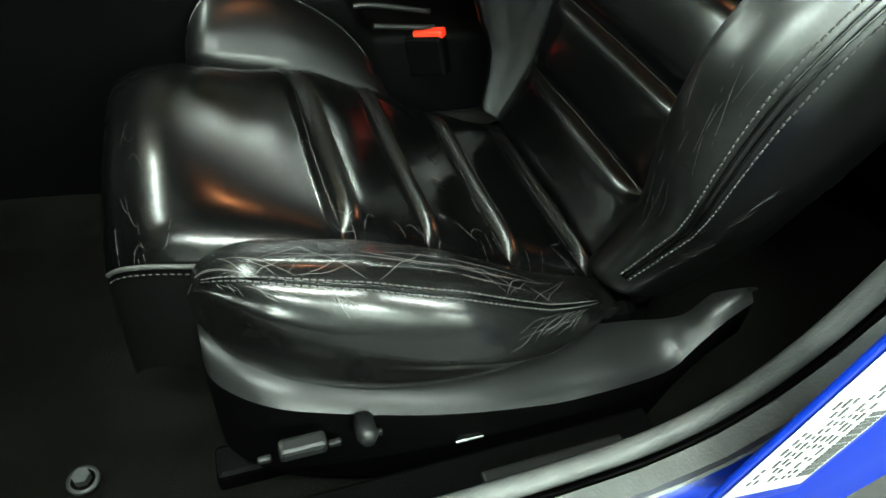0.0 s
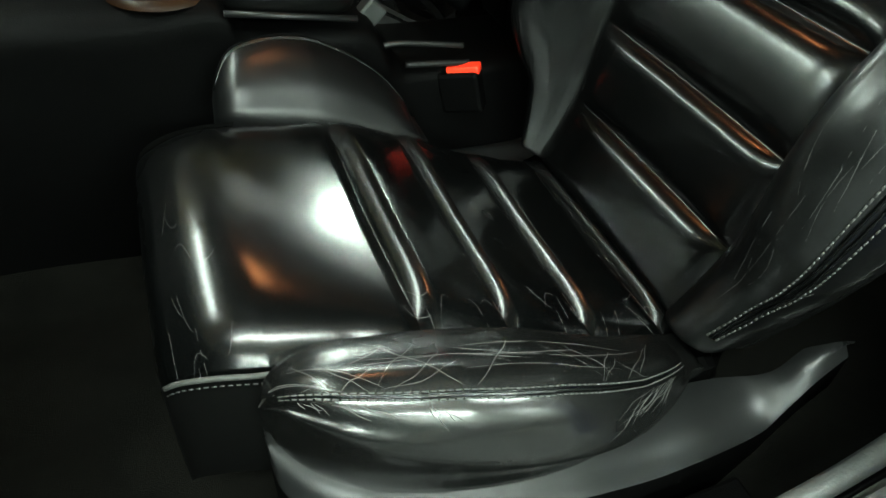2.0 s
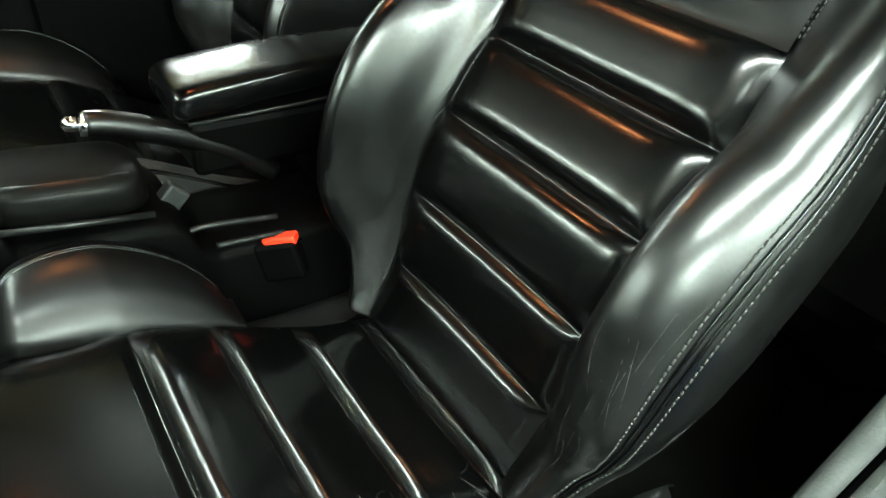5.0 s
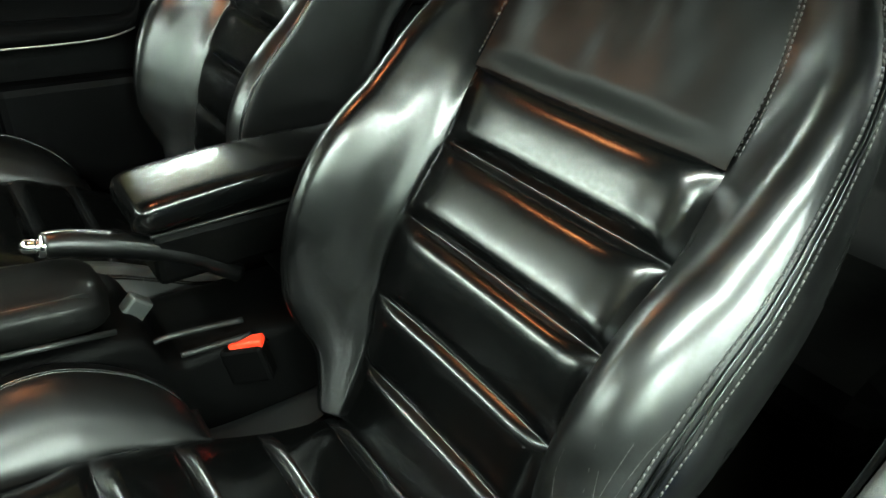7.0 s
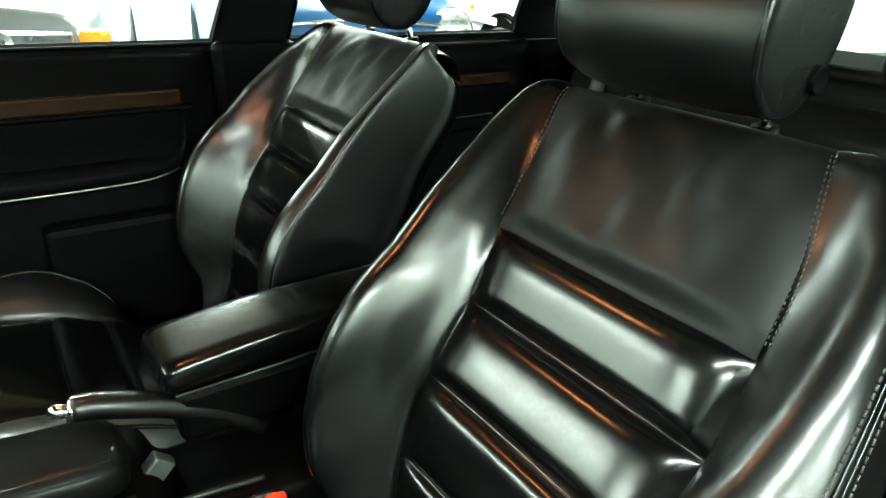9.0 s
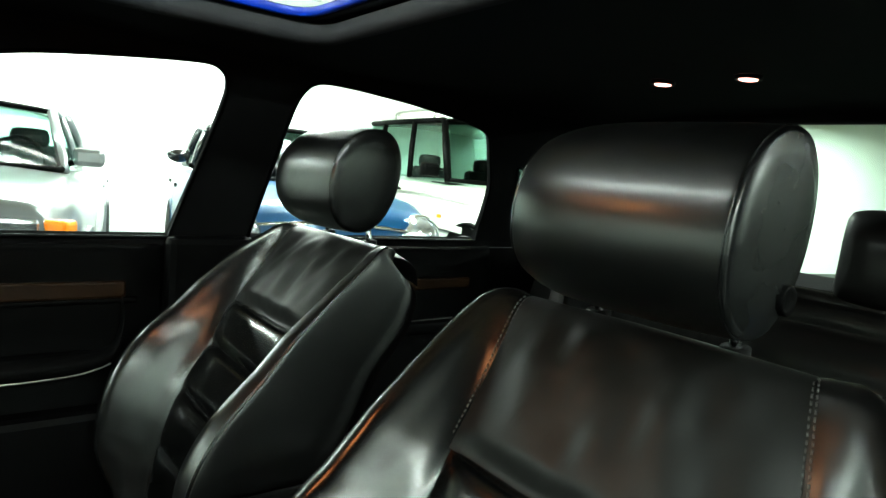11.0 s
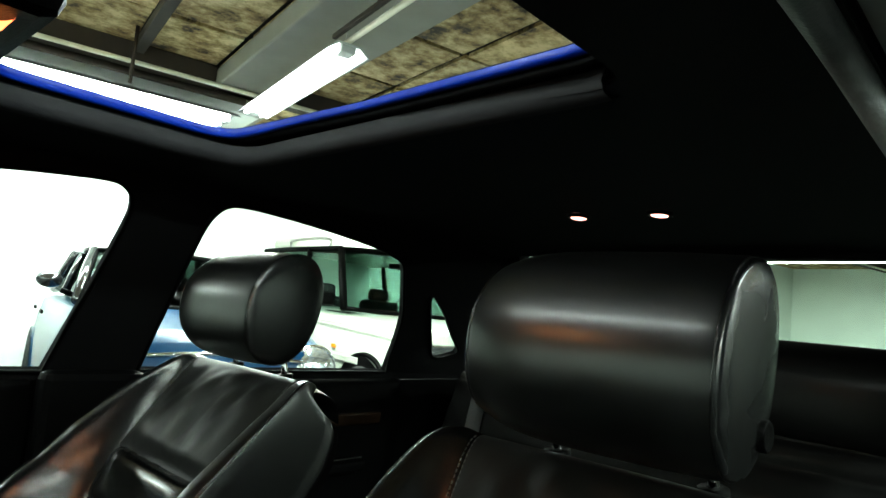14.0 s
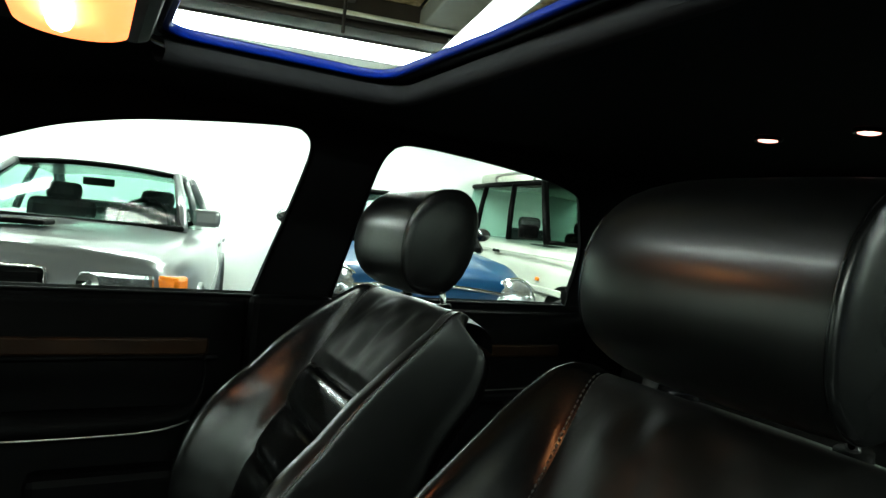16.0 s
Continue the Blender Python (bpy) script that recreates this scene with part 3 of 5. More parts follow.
        for row in (0, 1):
            stitches(g, [q[row] for q in seam_in[i0 : i0 + 34]], r=0.0008)
        part("shoulder_seam", g, THREAD, s)
    # back shell
    rows = []
    for k in np.linspace(0, 8.6, 40):
        i = int(round(k / nb * 360))
        p, n = bs[i] + D, nrm[i]
        W = half(k) + flank(k) * 0.70 - 0.006
        depth = interp(k, [0, 1, 6, 7, 8, 8.6], [0.10, 0.12, 0.10, 0.075, 0.04, 0.02])
        rows.append([p + V(0, mid(k) + v * W, 0) - n * (depth + 0.012 * (1 - v * v)) for v in np.linspace(-1, 1, 13)])
    part("back_shell", Geo().grid(rows), VINYL, s)

    # head restraint: a padded roll on two posts
    cx, cz = 0.408 + dx, 1.168
    rows = []
    yl = np.concatenate([-1 + 0.03 * (1 - np.cos(np.linspace(0, 1.57, 7))), np.linspace(-0.95, 0.95, 15), 1 - 0.03 * (1 - np.cos(np.linspace(1.57, 0, 7)))])
    HWD = 0.106

    def ring(scale, y):
        out = []
        for t in np.linspace(0, 2 * math.pi, 56, endpoint=False):
            a, b = math.cos(t), math.sin(t)
            rx = 0.073 if a < 0 else 0.062
            rz = 0.085 if b > 0 else 0.094
            e = 0.94
            out.append((cx + scale * rx * math.copysign(abs(a) ** e, a) + 0.014 * b * scale, y, cz + scale * rz * math.copysign(abs(b) ** e, b)))
        return out

    def barrel(v):  # the roll narrows towards its ends, most at the inner one
        return 1 - (0.16 * v**4 if v > 0 else 0.03 * v * v)

    for v in yl:
        edge = math.sqrt(max(0.0, 1 - max(0, abs(v) - 0.94) ** 2 / 0.06**2 * 0.015))
        rows.append(ring(edge * barrel(v), c2 + v * HWD + (0.020 * v if v > 0 else 0)))
    h = part("head_restraint", Geo().grid(rows, closed_v=True), LEATHER_HEAD, s, "rolled smooth leather head restraint")
    for sg in (-1, 1):
        rows = [ring(sc * barrel(sg) / 0.97, c2 + sg * (HWD + o) + (0.020 if sg > 0 else 0)) for sc, o in ((0.962, -0.001), (0.957, 0.002), (0.945, 0.0038), (0.90, 0.0055), (0.7, 0.0075), (0.4, 0.0085), (0.01, 0.009))]
        part("end_cap", Geo().grid(rows, closed_v=True), LEATHER_CAP, h)
        hoop = ring(0.962 * barrel(sg) / 0.97, c2 + sg * HWD + (0.020 if sg > 0 else 0))
        g = Geo().tube(hoop + hoop[:1], 0.0010, 6)
        part("piping", g, LEATHER, h)
        if sg != (-1 if worn else 1):
            continue
        g = Geo()
        kx, kz = cx + 0.022, cz - 0.058
        g.grid([[(kx + r * math.cos(t), c2 + sg * (HWD + o), kz + r * math.sin(t)) for t in np.linspace(0, 2 * math.pi, 24, endpoint=False)] for r, o in ((0.013, 0.002), (0.013, 0.0105), (0.0115, 0.012), (0.009, 0.0105), (0.004, 0.0105), (0.0005, 0.0105))], closed_v=True)
        part("dial", g, TRIM_BLACK, h, "round black adjuster dial")
    for sg in (-1, 1):
        pp = [(0.452 + dx, c2 + sg * 0.0755, 0.98), (0.437 + dx, c2 + sg * 0.0755, 1.057), (0.424 + dx, c2 + sg * 0.0755, 1.12)]
        part("post", Geo().tube(pp, 0.0052, 12), CHROME, h, "chrome post")
        g = Geo()
        g.tube([(0.440 + dx, c2 + sg * 0.0755, 1.040), (0.4365 + dx, c2 + sg * 0.0755, 1.060)], 0.013, 14)
        part("post_collar", g, TRIM_BLACK, s)

    # base frame, valance and switches
    for sg in (-1, 1):
        part("rail", Geo().box((dx - 0.1, c0 + sg * 0.19, 0.30), (0.46, 0.04, 0.03), bevel=0.006), TRIM_BLACK, s)
    g = Geo().box((dx - 0.08, c0, 0.375), (0.46, 0.40, 0.12), bevel=0.02)
    part("seat_base", g, TRIM_BLACK, s)
    for sg in (-1, 1):
        top = smooth_path([(-0.318, 0.170, 0.490), (-0.312, 0.208, 0.484), (-0.275, 0.243, 0.482), (-0.221, 0.258, 0.470), (-0.118, 0.268, 0.441), (-0.012, 0.272, 0.420), (0.054, 0.272, 0.416), (0.135, 0.269, 0.420), (0.165, 0.264, 0.442), (0.193, 0.259, 0.471), (0.228, 0.254, 0.490)], 60)
        rows = []
        for i, q in enumerate(top):
            x, y, z = q
            u = i / 59
            wid = interp(u, [0, 0.1, 0.45, 0.7, 0.9, 1], [0.004, 0.018, 0.034, 0.036, 0.028, 0.004])
            dr = interp(u, [0, 0.1, 0.75, 1], [0.07, 0.125, 0.13, 0.02])
            loop = [(x, y - wid - 0.04 * (1 - ss(0.6, 0.85, u)), z + 0.010), (x, y - wid, z + 0.014), (x, y - 0.008, z + 0.003), (x, y, z - 0.005), (x, y + 0.003, z - 0.05), (x, y - 0.006, z - dr)]
            rows.append([V(a + dx, c0 + sg * b, c) for a, b, c in loop])
        part("valance_ledge", Geo().grid([r[:4] for r in rows]), TRIM_GREY, s, "grey plastic valance ledge")
        val = part("valance", Geo().grid([r[3:] for r in rows]), TRIM_BLACK, s)
        if sg < 0:
            yb = c0 - 0.268
            g = Geo().box((-0.248 + dx, yb - 0.010, 0.457), (0.040, 0.016, 0.015), bevel=0.004)
            part("seat_switch", g, TRIM_GREY, val, "grey power seat switch")
            g = Geo().tube([(-0.194 + dx, yb + 0.004, 0.455), (-0.194 + dx, yb - 0.016, 0.458), (-0.194 + dx, yb - 0.022, 0.459)], [0.0095, 0.0095, 0.006], 16)
            part("recline_switch", g, TRIM_GREY, val, "grey power recline switch")
            for xx in (-0.280, -0.220, -0.183):
                part("bezel_tab", Geo().box((xx + dx, yb - 0.004, 0.440), (0.012, 0.006, 0.007), bevel=0.002), TRIM_GREY, val)
            part("lumbar_switch", Geo().box((-0.086 + dx, yb - 0.002, 0.386), (0.030, 0.008, 0.004), bevel=0.0018), STEEL, val, "slim silver lumbar switch")
    return s


seat("black leather driver sports seat with ribbed centre and creased worn bolster", 0.0, 0.004, 0.010, 0.040, True)
seat("black leather passenger sports seat with ribbed centre beside the armrest", 0.040, 0.715, 0.750, 0.728, False)

# ---- the blue car's shell ----
MID = 0.36  # the car's middle line


def yside(z):
    """Inner face of the passenger side at a height."""
    return 1.115 - (z - 1.01) * 0.578 if z > 1.01 else 1.115 - (1.01 - z) * 0.06


def round_poly(pts, r, n=5):
    """A closed outline with its corners rounded."""
    out = []
    m = len(pts)
    for i in range(m):
        p0, p1, p2 = (np.array(pts[(i + k) % m], float) for k in (-1, 0, 1))
        a = p1 + (p0 - p1) / np.linalg.norm(p0 - p1) * min(r, np.linalg.norm(p0 - p1) * 0.45)
        b = p1 + (p2 - p1) / np.linalg.norm(p2 - p1) * min(r, np.linalg.norm(p2 - p1) * 0.45)
        for t in np.linspace(0, 1, n):
            out.append(tuple((1 - t) ** 2 * a + 2 * t * (1 - t) * p1 + t * t * b))
    return out


def sheet(outer, holes, to3d, thick):
    """A flat sheet with openings that go through it, laid into space by to3d and given a thickness."""
    bm = bmesh.new()
    for loop in (outer, *holes):
        vs = [bm.verts.new((x, z, 0)) for x, z in loop]
        for i in range(len(vs)):
            bm.edges.new((vs[i], vs[(i + 1) % len(vs)]))
    bmesh.ops.triangle_fill(bm, use_beauty=True, use_dissolve=False, edges=list(bm.edges))
    bm.verts.ensure_lookup_table()
    bm.verts.index_update()
    flat = [(q.co.x, q.co.y) for q in bm.verts]
    F = [[q.index for q in f.verts] for f in bm.faces]
    bm.free()
    A = [np.array(to3d(x, z), float) for x, z in flat]
    B = [a + np.array(thick, float) for a in A]
    n = len(A)
    faces = list(F) + [[i + n for i in reversed(f)] for f in F]
    k = 0
    for loop in (outer, *holes):
        m = len(loop)
        faces += [(k + i, k + (i + 1) % m, n + k + (i + 1) % m, n + k + i) for i in range(m)]
        k += m
    return Geo().add(A + B, faces, False)


FRONT_WINDOW = [(-0.62, 1.000), (-0.60, 1.03), (-0.35, 1.195), (-0.185, 1.266), (-0.109, 1.297), (0.0, 1.322), (0.15, 1.340), (0.25, 1.349), (0.285, 1.348), (0.307, 1.334), (0.317, 1.305), (0.312, 1.26), (0.297, 1.169), (0.264, 1.002)]
REAR_WINDOW = [(0.437, 1.004), (0.447, 1.15), (0.455, 1.285), (0.462, 1.318), (0.478, 1.340), (0.500, 1.349), (0.56, 1.349), (0.66, 1.343), (0.76, 1.335), (0.887, 1.321), (0.96, 1.305), (0.993, 1.290), (1.03, 1.235), (1.078, 1.165), (1.102, 1.08), (1.112, 1.004)]
QUARTER_WINDOW = [(1.128, 1.238), (1.19, 1.15), (1.235, 1.095), (1.262, 1.056), (1.30, 1.045), (1.385, 1.068), (1.31, 1.118), (1.244, 1.173)]
APERTURE = [(-1.1, 0.415), (-0.6, 0.412), (-0.3, 0.412), (-0.08, 0.415), (0.04, 0.425), (0.11, 0.453), (0.155, 0.500), (0.182, 0.560), (0.200, 0.64), (0.222, 0.77), (0.246, 0.90), (0.268, 1.01), (0.292, 1.17), (0.312, 1.27), (0.314, 1.315), (0.296, 1.343), (0.255, 1.353), (0.15, 1.346), (0.0, 1.328), (-0.109, 1.303), (-0.185, 1.270), (-0.35, 1.20), (-0.60, 1.035), (-0.66, 1.0)]

def chaikin(loop, n=2):
    """Rounds the corners of a closed outline."""
    for _ in range(n):
        out = []
        for i, p in enumerate(loop):
            q = loop[(i + 1) % len(loop)]
            out.append(p if p[1] < 1.02 else (0.8 * p[0] + 0.2 * q[0], 0.8 * p[1] + 0.2 * q[1]))
            if q[1] >= 1.02:
                out.append((0.2 * p[0] + 0.8 * q[0], 0.2 * p[1] + 0.8 * q[1]))
        loop = out
    return loop


FRONT_WINDOW, REAR_WINDOW, QUARTER_WINDOW = chaikin(FRONT_WINDOW), chaikin(REAR_WINDOW), chaikin(QUARTER_WINDOW)
car = thing("car", (MID, MID, 0.0), "blue saloon car shell with black interior, open door and open sunroof", "car")

pas3 = lambda x, z: (x, yside(z), z)  # noqa: E731
drv3 = lambda x, z: (x, 2 * MID - yside(z), z)  # noqa: E731
TOPLINE = [(1.36, 1.378), (0.9, 1.392), (0.3, 1.392), (-0.1, 1.375), (-0.3, 1.33), (-0.5, 1.22), (-0.75, 1.08), (-0.9, 1.012)]
upper = [(-0.9, 0.985), (1.80, 0.985), (1.62, 1.16)] + TOPLINE[:-1]
part("side_frame", sheet(upper, [FRONT_WINDOW, REAR_WINDOW, QUARTER_WINDOW], pas3, (0, 0.014, 0.008)), HEADLINER, car, "black cloth-covered window pillars")
for loop, nm in ((FRONT_WINDOW, "door_seal"), (REAR_WINDOW, "door_seal"), (QUARTER_WINDOW, "quarter_seal")):
    p = [V(*pas3(x, z)) + V(0, -0.002, 0) for x, z in loop]
    part(nm, Geo().tube(p + [p[0]], 0.004, 8), TRIM_BLACK, car)
for loop, nm in ((FRONT_WINDOW, "front_side_glass"), (REAR_WINDOW, "rear_side_glass"), (QUARTER_WINDOW, "quarter_glass")):
    g = Geo().add([V(*pas3(x, z)) + V(0, 0.010, 0.005) for x, z in loop], [tuple(range(len(loop)))], False)
    part(nm, g, CARGLASS, car).visible_shadow = False
up_drv = [(0.268, 1.012)] + APERTURE[12:-1] + [(-0.66, 1.012), (-0.9, 1.012)] + TOPLINE[::-1][1:] + [(1.62, 1.16), (1.80, 1.012)]
part("side_frame", sheet(up_drv, [REAR_WINDOW, QUARTER_WINDOW], drv3, (0, -0.014, 0.008)), HEADLINER, car)
low_drv = APERTURE[:12] + [(1.80, 1.01), (1.80, 0.26), (-1.1, 0.26)]
part("pillar_base", sheet(low_drv, [], drv3, (0, -0.02, 0)), SEAL, car)
for loop, nm in ((REAR_WINDOW, "rear_side_glass"), (QUARTER_WINDOW, "quarter_glass")):
    g = Geo().add([V(*drv3(x, z)) + V(0, -0.010, 0.005) for x, z in loop], [tuple(range(len(loop)))], False)
    part(nm, g, CARGLASS, car).visible_shadow = False

# door aperture: rubber seal, grey weather strip and painted jamb swept round the opening
ap = smooth_path([(x, 0, z) for x, z in APERTURE], 150)
nrm2 = []
for i in range(150):
    d = ap[min(i + 1, 149)] - ap[max(i - 1, 0)]
    nn = V(d[2], 0, -d[0])
    nrm2.append(nn / np.linalg.norm(nn))


def jamb(loop):
    rows = []
    for q, nn in zip(ap, nrm2):
        y0 = 2 * MID - yside(q[2])
        inn = 0.030 * ss(0.95, 1.15, q[2])
        rows.append([q + nn * o + V(0, y0 + dy + inn, 0) for o, dy in loop])
    return rows


def circle(o, dy, r, n=10):
    return [(o + r * math.cos(t), dy + r * math.sin(t)) for t in np.linspace(0, 2 * math.pi, n, endpoint=False)]


part("door_seal", Geo().grid(jamb(circle(0.007, 0.023, 0.0105)), closed_v=True), SEAL, car, "dark grey rubber door seal")
part("seal_lip", Geo().grid(jamb(circle(0.0175, 0.0105, 0.003)), closed_v=True), TRIM_BLACK, car)
part("weather_strip", Geo().grid(jamb([(0.022, 0.0085), (0.0165, 0.005), (0.014, -0.004), (0.0145, -0.014), (0.018, -0.020), (0.024, -0.022)])), RUBBER, car, "dusty grey weather strip")
part("door_jamb", Geo().grid(jamb([(0.020, -0.019), (0.026, -0.027), (0.060, -0.040), (0.16, -0.048), (0.20, -0.055)])[:100]), BLUE, car, "glossy blue painted door jamb")
part("sill_plate", Geo().box((-0.40, -0.312, 0.392), (1.0, 0.05, 0.012), bevel=0.004), TRIM_BLACK, car)
part("sill_clip", Geo().box((-0.02, -0.322, 0.402), (0.15, 0.02, 0.008), bevel=0.003), TRIM_GREY, car, "grey plastic sill trim clip")

# roof lining with the sunroof opening
HOLE = round_poly([(0.000, 0.028), (0.374, 0.028), (0.374, 0.690), (0.000, 0.690)], 0.05, 7)
RHOLE = round_poly([(0.025, 0.030), (0.345, 0.030), (0.362, 0.400), (0.356, 0.712), (0.025, 0.712)], 0.05, 7)


def zroof(x, y):
    return 1.397 - 0.030 * (abs(y - MID) / 0.56) ** 4 - 0.02 * max(0, x - 0.6) ** 2 - 0.30 * max(0, 0.02 - x) ** 1.7


def outline_to(loop, xa, xb, ya, yb):
    """Points on a rectangle, one for each point of the loop, along rays from the loop's middle."""
    c = np.mean(loop, axis=0)
    out = []
    for p in loop:
        d = np.array(p) - c
        ts = []
        if abs(d[0]) > 1e-9:
            ts.append(((xb if d[0] > 0 else xa) - c[0]) / d[0])
        if abs(d[1]) > 1e-9:
            ts.append(((yb if d[1] > 0 else ya) - c[1]) / d[1])
        out.append(tuple(c + d * min(t for t in ts if t > 0)))
    return out


def densify(loop, n):
    p = np.array(list(loop) + [loop[0]], float)
    d = np.r_[0, np.cumsum(np.linalg.norm(np.diff(p, axis=0), axis=1))]
    s = np.linspace(0, d[-1], n, endpoint=False)
    return [(np.interp(k, d, p[:, 0]), np.interp(k, d, p[:, 1])) for k in s]


HOLE, RHOLE = densify(HOLE, 120), densify(RHOLE, 120)
out_r = outline_to(HOLE, -0.50, 1.37, -0.232, 0.952)
rows = []
for t in np.linspace(0, 1, 14):
    rows.append([(a[0] + t * (b[0] - a[0]), a[1] + t * (b[1] - a[1]), zroof(a[0] + t * (b[0] - a[0]), a[1] + t * (b[1] - a[1]))) for a, b in zip(HOLE, out_r)])
g = Geo().grid(rows, closed_v=True)
head = part("headliner", g, HEADLINER, car, "black cloth roof lining")
c = np.mean(HOLE, axis=0)


def ringed(loop, o, z):
    """The loop pushed outwards by o at height z (a function or a number)."""
    res = []
    n = len(loop)
    for i in range(n):
        a, b = np.array(loop[i - 1]), np.array(loop[(i + 1) % n])
        d = b - a
        nn = np.array([d[1], -d[0]]) / np.linalg.norm(d)
        p = np.array(loop[i])
        if nn @ (p - c) < 0:
            nn = -nn
        q = p + nn * o
        res.append((q[0], q[1], z))
    return res


keep = [i for i, q in enumerate(HOLE) if q[1] > 0.045 and q[0] > 0.02]
cut = next(n for n in range(len(keep) - 1) if keep[n + 1] != keep[n] + 1) if any(keep[n + 1] != keep[n] + 1 for n in range(len(keep) - 1)) else len(keep) - 1
keep = keep[cut + 1 :] + keep[: cut + 1]
lip = [[(q[0], q[1], q[2] + 0.012 * (0.69 - q[1]) / 0.6) for q in (ringed(HOLE, o, z)[i] for i in keep)] for o, z in ((0.030, 1.396), (0.026, 1.383), (0.014, 1.375), (0.003, 1.379), (-0.002, 1.390), (0.004, 1.405))]
part("sunroof_lip", Geo().grid(lip), LIP, car, "dark grey padded sunroof surround")
part("sunroof_shaft", Geo().grid([ringed(HOLE, 0.004, 1.400), ringed(HOLE, 0.012, 1.409)], closed_v=True), TRIM_BLACK, car)
rim_z = lambda q, z: (q[0], q[1], z - 0.002 - 0.004 * ss(0.45, 0.68, q[1]))  # noqa: E731
part("roof_edge", Geo().grid([ringed(RHOLE, 0.0, 1.431), [rim_z(q, 1.426) for q in ringed(RHOLE, -0.001, 0)], [rim_z(q, 1.423) for q in ringed(RHOLE, 0.002, 0)], [rim_z(q, 1.424) for q in ringed(RHOLE, 0.009, 0)]], closed_v=True), BLUE, car, "glossy blue roof edge round the sunroof")
out_s = outline_to(RHOLE, -0.42, 1.40, -0.235, 0.955)
rows = []
for t in np.linspace(0, 1, 8):
    rows.append([(a[0] + t * (b[0] - a[0]), a[1] + t * (b[1] - a[1]), 1.432 - 0.03 * t**3) for a, b in zip(RHOLE, out_s)])
part("roof_skin", Geo().grid(rows, closed_v=True), BLUE, car)
part("roof_frame", Geo().grid([[rim_z(q, 1.4245) for q in ringed(RHOLE, 0.009, 0)], ringed(RHOLE, 0.10, 1.4235)], closed_v=True), TRIM_BLACK, car)
part("sunroof_seal", Geo().tube([V(*q) for q in ringed(RHOLE, 0.014, 1.418)] + [V(*ringed(RHOLE, 0.014, 1.418)[0])], 0.006, 6), TRIM_BLACK, car)

# floor, tunnel, closing panels
rows = []
for x in np.linspace(-1.0, 1.2, 50):
    rows.append([(x, y, 0.285 + 0.22 * math.exp(-(((y - MID) / 0.09) ** 4)) + 0.10 * ss(-0.28, -0.335, y) + 0.004 * math.sin(13 * x + 9 * y) + 0.25 * ss(-0.75, -1.0, x)) for y in np.linspace(-0.345, 1.09, 60)])
part("carpet", Geo().grid(rows), CARPET, car, "dirty dark cut-pile carpet")
g = Geo().grid([[(-0.46 + r * math.cos(t), -0.158 + r * math.sin(t), 0.292 + h) for t in np.linspace(0, 2 * math.pi, 6 if r < 0.011 else 18, endpoint=False)] for r, h in ((0.016, 0.0), (0.016, 0.003), (0.012, 0.003))], closed_v=True)
part("washer", g, CLIPGREY, car)
g = Geo().grid([[(-0.46 + r * math.cos(t), -0.158 + r * math.sin(t), 0.292 + h) for t in np.linspace(0, 2 * math.pi, 6, endpoint=False)] for r, h in ((0.009, 0.003), (0.009, 0.012), (0.0005, 0.012))], closed_v=True, smooth=False)
part("bolt", g, CLIPGREY, car, "dull hexagonal floor bolt")
part("bulkhead", Geo().box((-1.05, MID, 0.63), (0.06, 1.46, 0.76), bevel=0.02), VINYL, car)
# Unseen dashboard made deep and bulkhead doubled to block light from the front.
part("dashboard", Geo().box((-0.86, MID, 0.72), (0.32, 1.40, 0.46), bevel=0.07), VINYL, car)
part("bulkhead", Geo().box((-1.04, MID, 0.60), (0.05, 1.42, 0.80), bevel=0.01), VINYL, car)
part("windscreen", Geo().add([(-0.98, -0.2, 0.99), (-0.98, 0.92, 0.99), (-0.42, 0.86, 1.35), (-0.42, -0.14, 1.35)], [(0, 1, 2, 3)], False), CARGLASS, car).visible_shadow = False
part("parcel_shelf", Geo().box((1.62, MID, 0.985), (0.5, 1.3, 0.03), bevel=0.01), HEADLINER, car)
part("rear_bulkhead", Geo().box((1.50, MID, 0.63), (0.05, 1.46, 0.72), bevel=0.01), VINYL, car)
# rear window
RW = [(1.362, -0.155, 1.366), (1.362, 0.875, 1.366), (1.86, 0.93, 1.0), (1.86, -0.21, 1.0)]
part("rear_glass", Geo().add(RW, [(0, 1, 2, 3)], False), REARGLASS, car).visible_shadow = False
for a, b in ((0, 3), (1, 2)):
    sg = -1 if a == 0 else 1
    q0, q1 = V(*RW[a]), V(*RW[b])
    poly = [q0, q1, q1 + V(0, sg * 0.2, -0.02), q0 + V(0, sg * 0.11, -0.02)]
    part("rear_pillar", Geo().prism(poly, (0, 0, 0), (0.02, 0, 0.03)), HEADLINER, car)
part("rear_header", Geo().box((1.372, MID, 1.384), (0.05, 1.15, 0.034), bevel=0.008), HEADLINER, car)
# wheels under the shell, out of sight
for x in (-1.25, 1.33):
    for y in (-0.28, 1.00):
        g = Geo().grid([[(x + r * math.cos(t), y + o, 0.31 + r * math.sin(t)) for t in np.linspace(0, 2 * math.pi, 32, endpoint=False)] for r, o in ((0.16, -0.09), (0.28, -0.10), (0.31, -0.07), (0.31, 0.07), (0.28, 0.10), (0.16, 0.09), (0.16, -0.09))], closed_v=True)
        part("wheel", g, TRIM_BLACK, car)
part("underbody", Geo().box((0.1, MID, 0.24), (2.9, 1.3, 0.06), bevel=0.02), TRIM_BLACK, car)

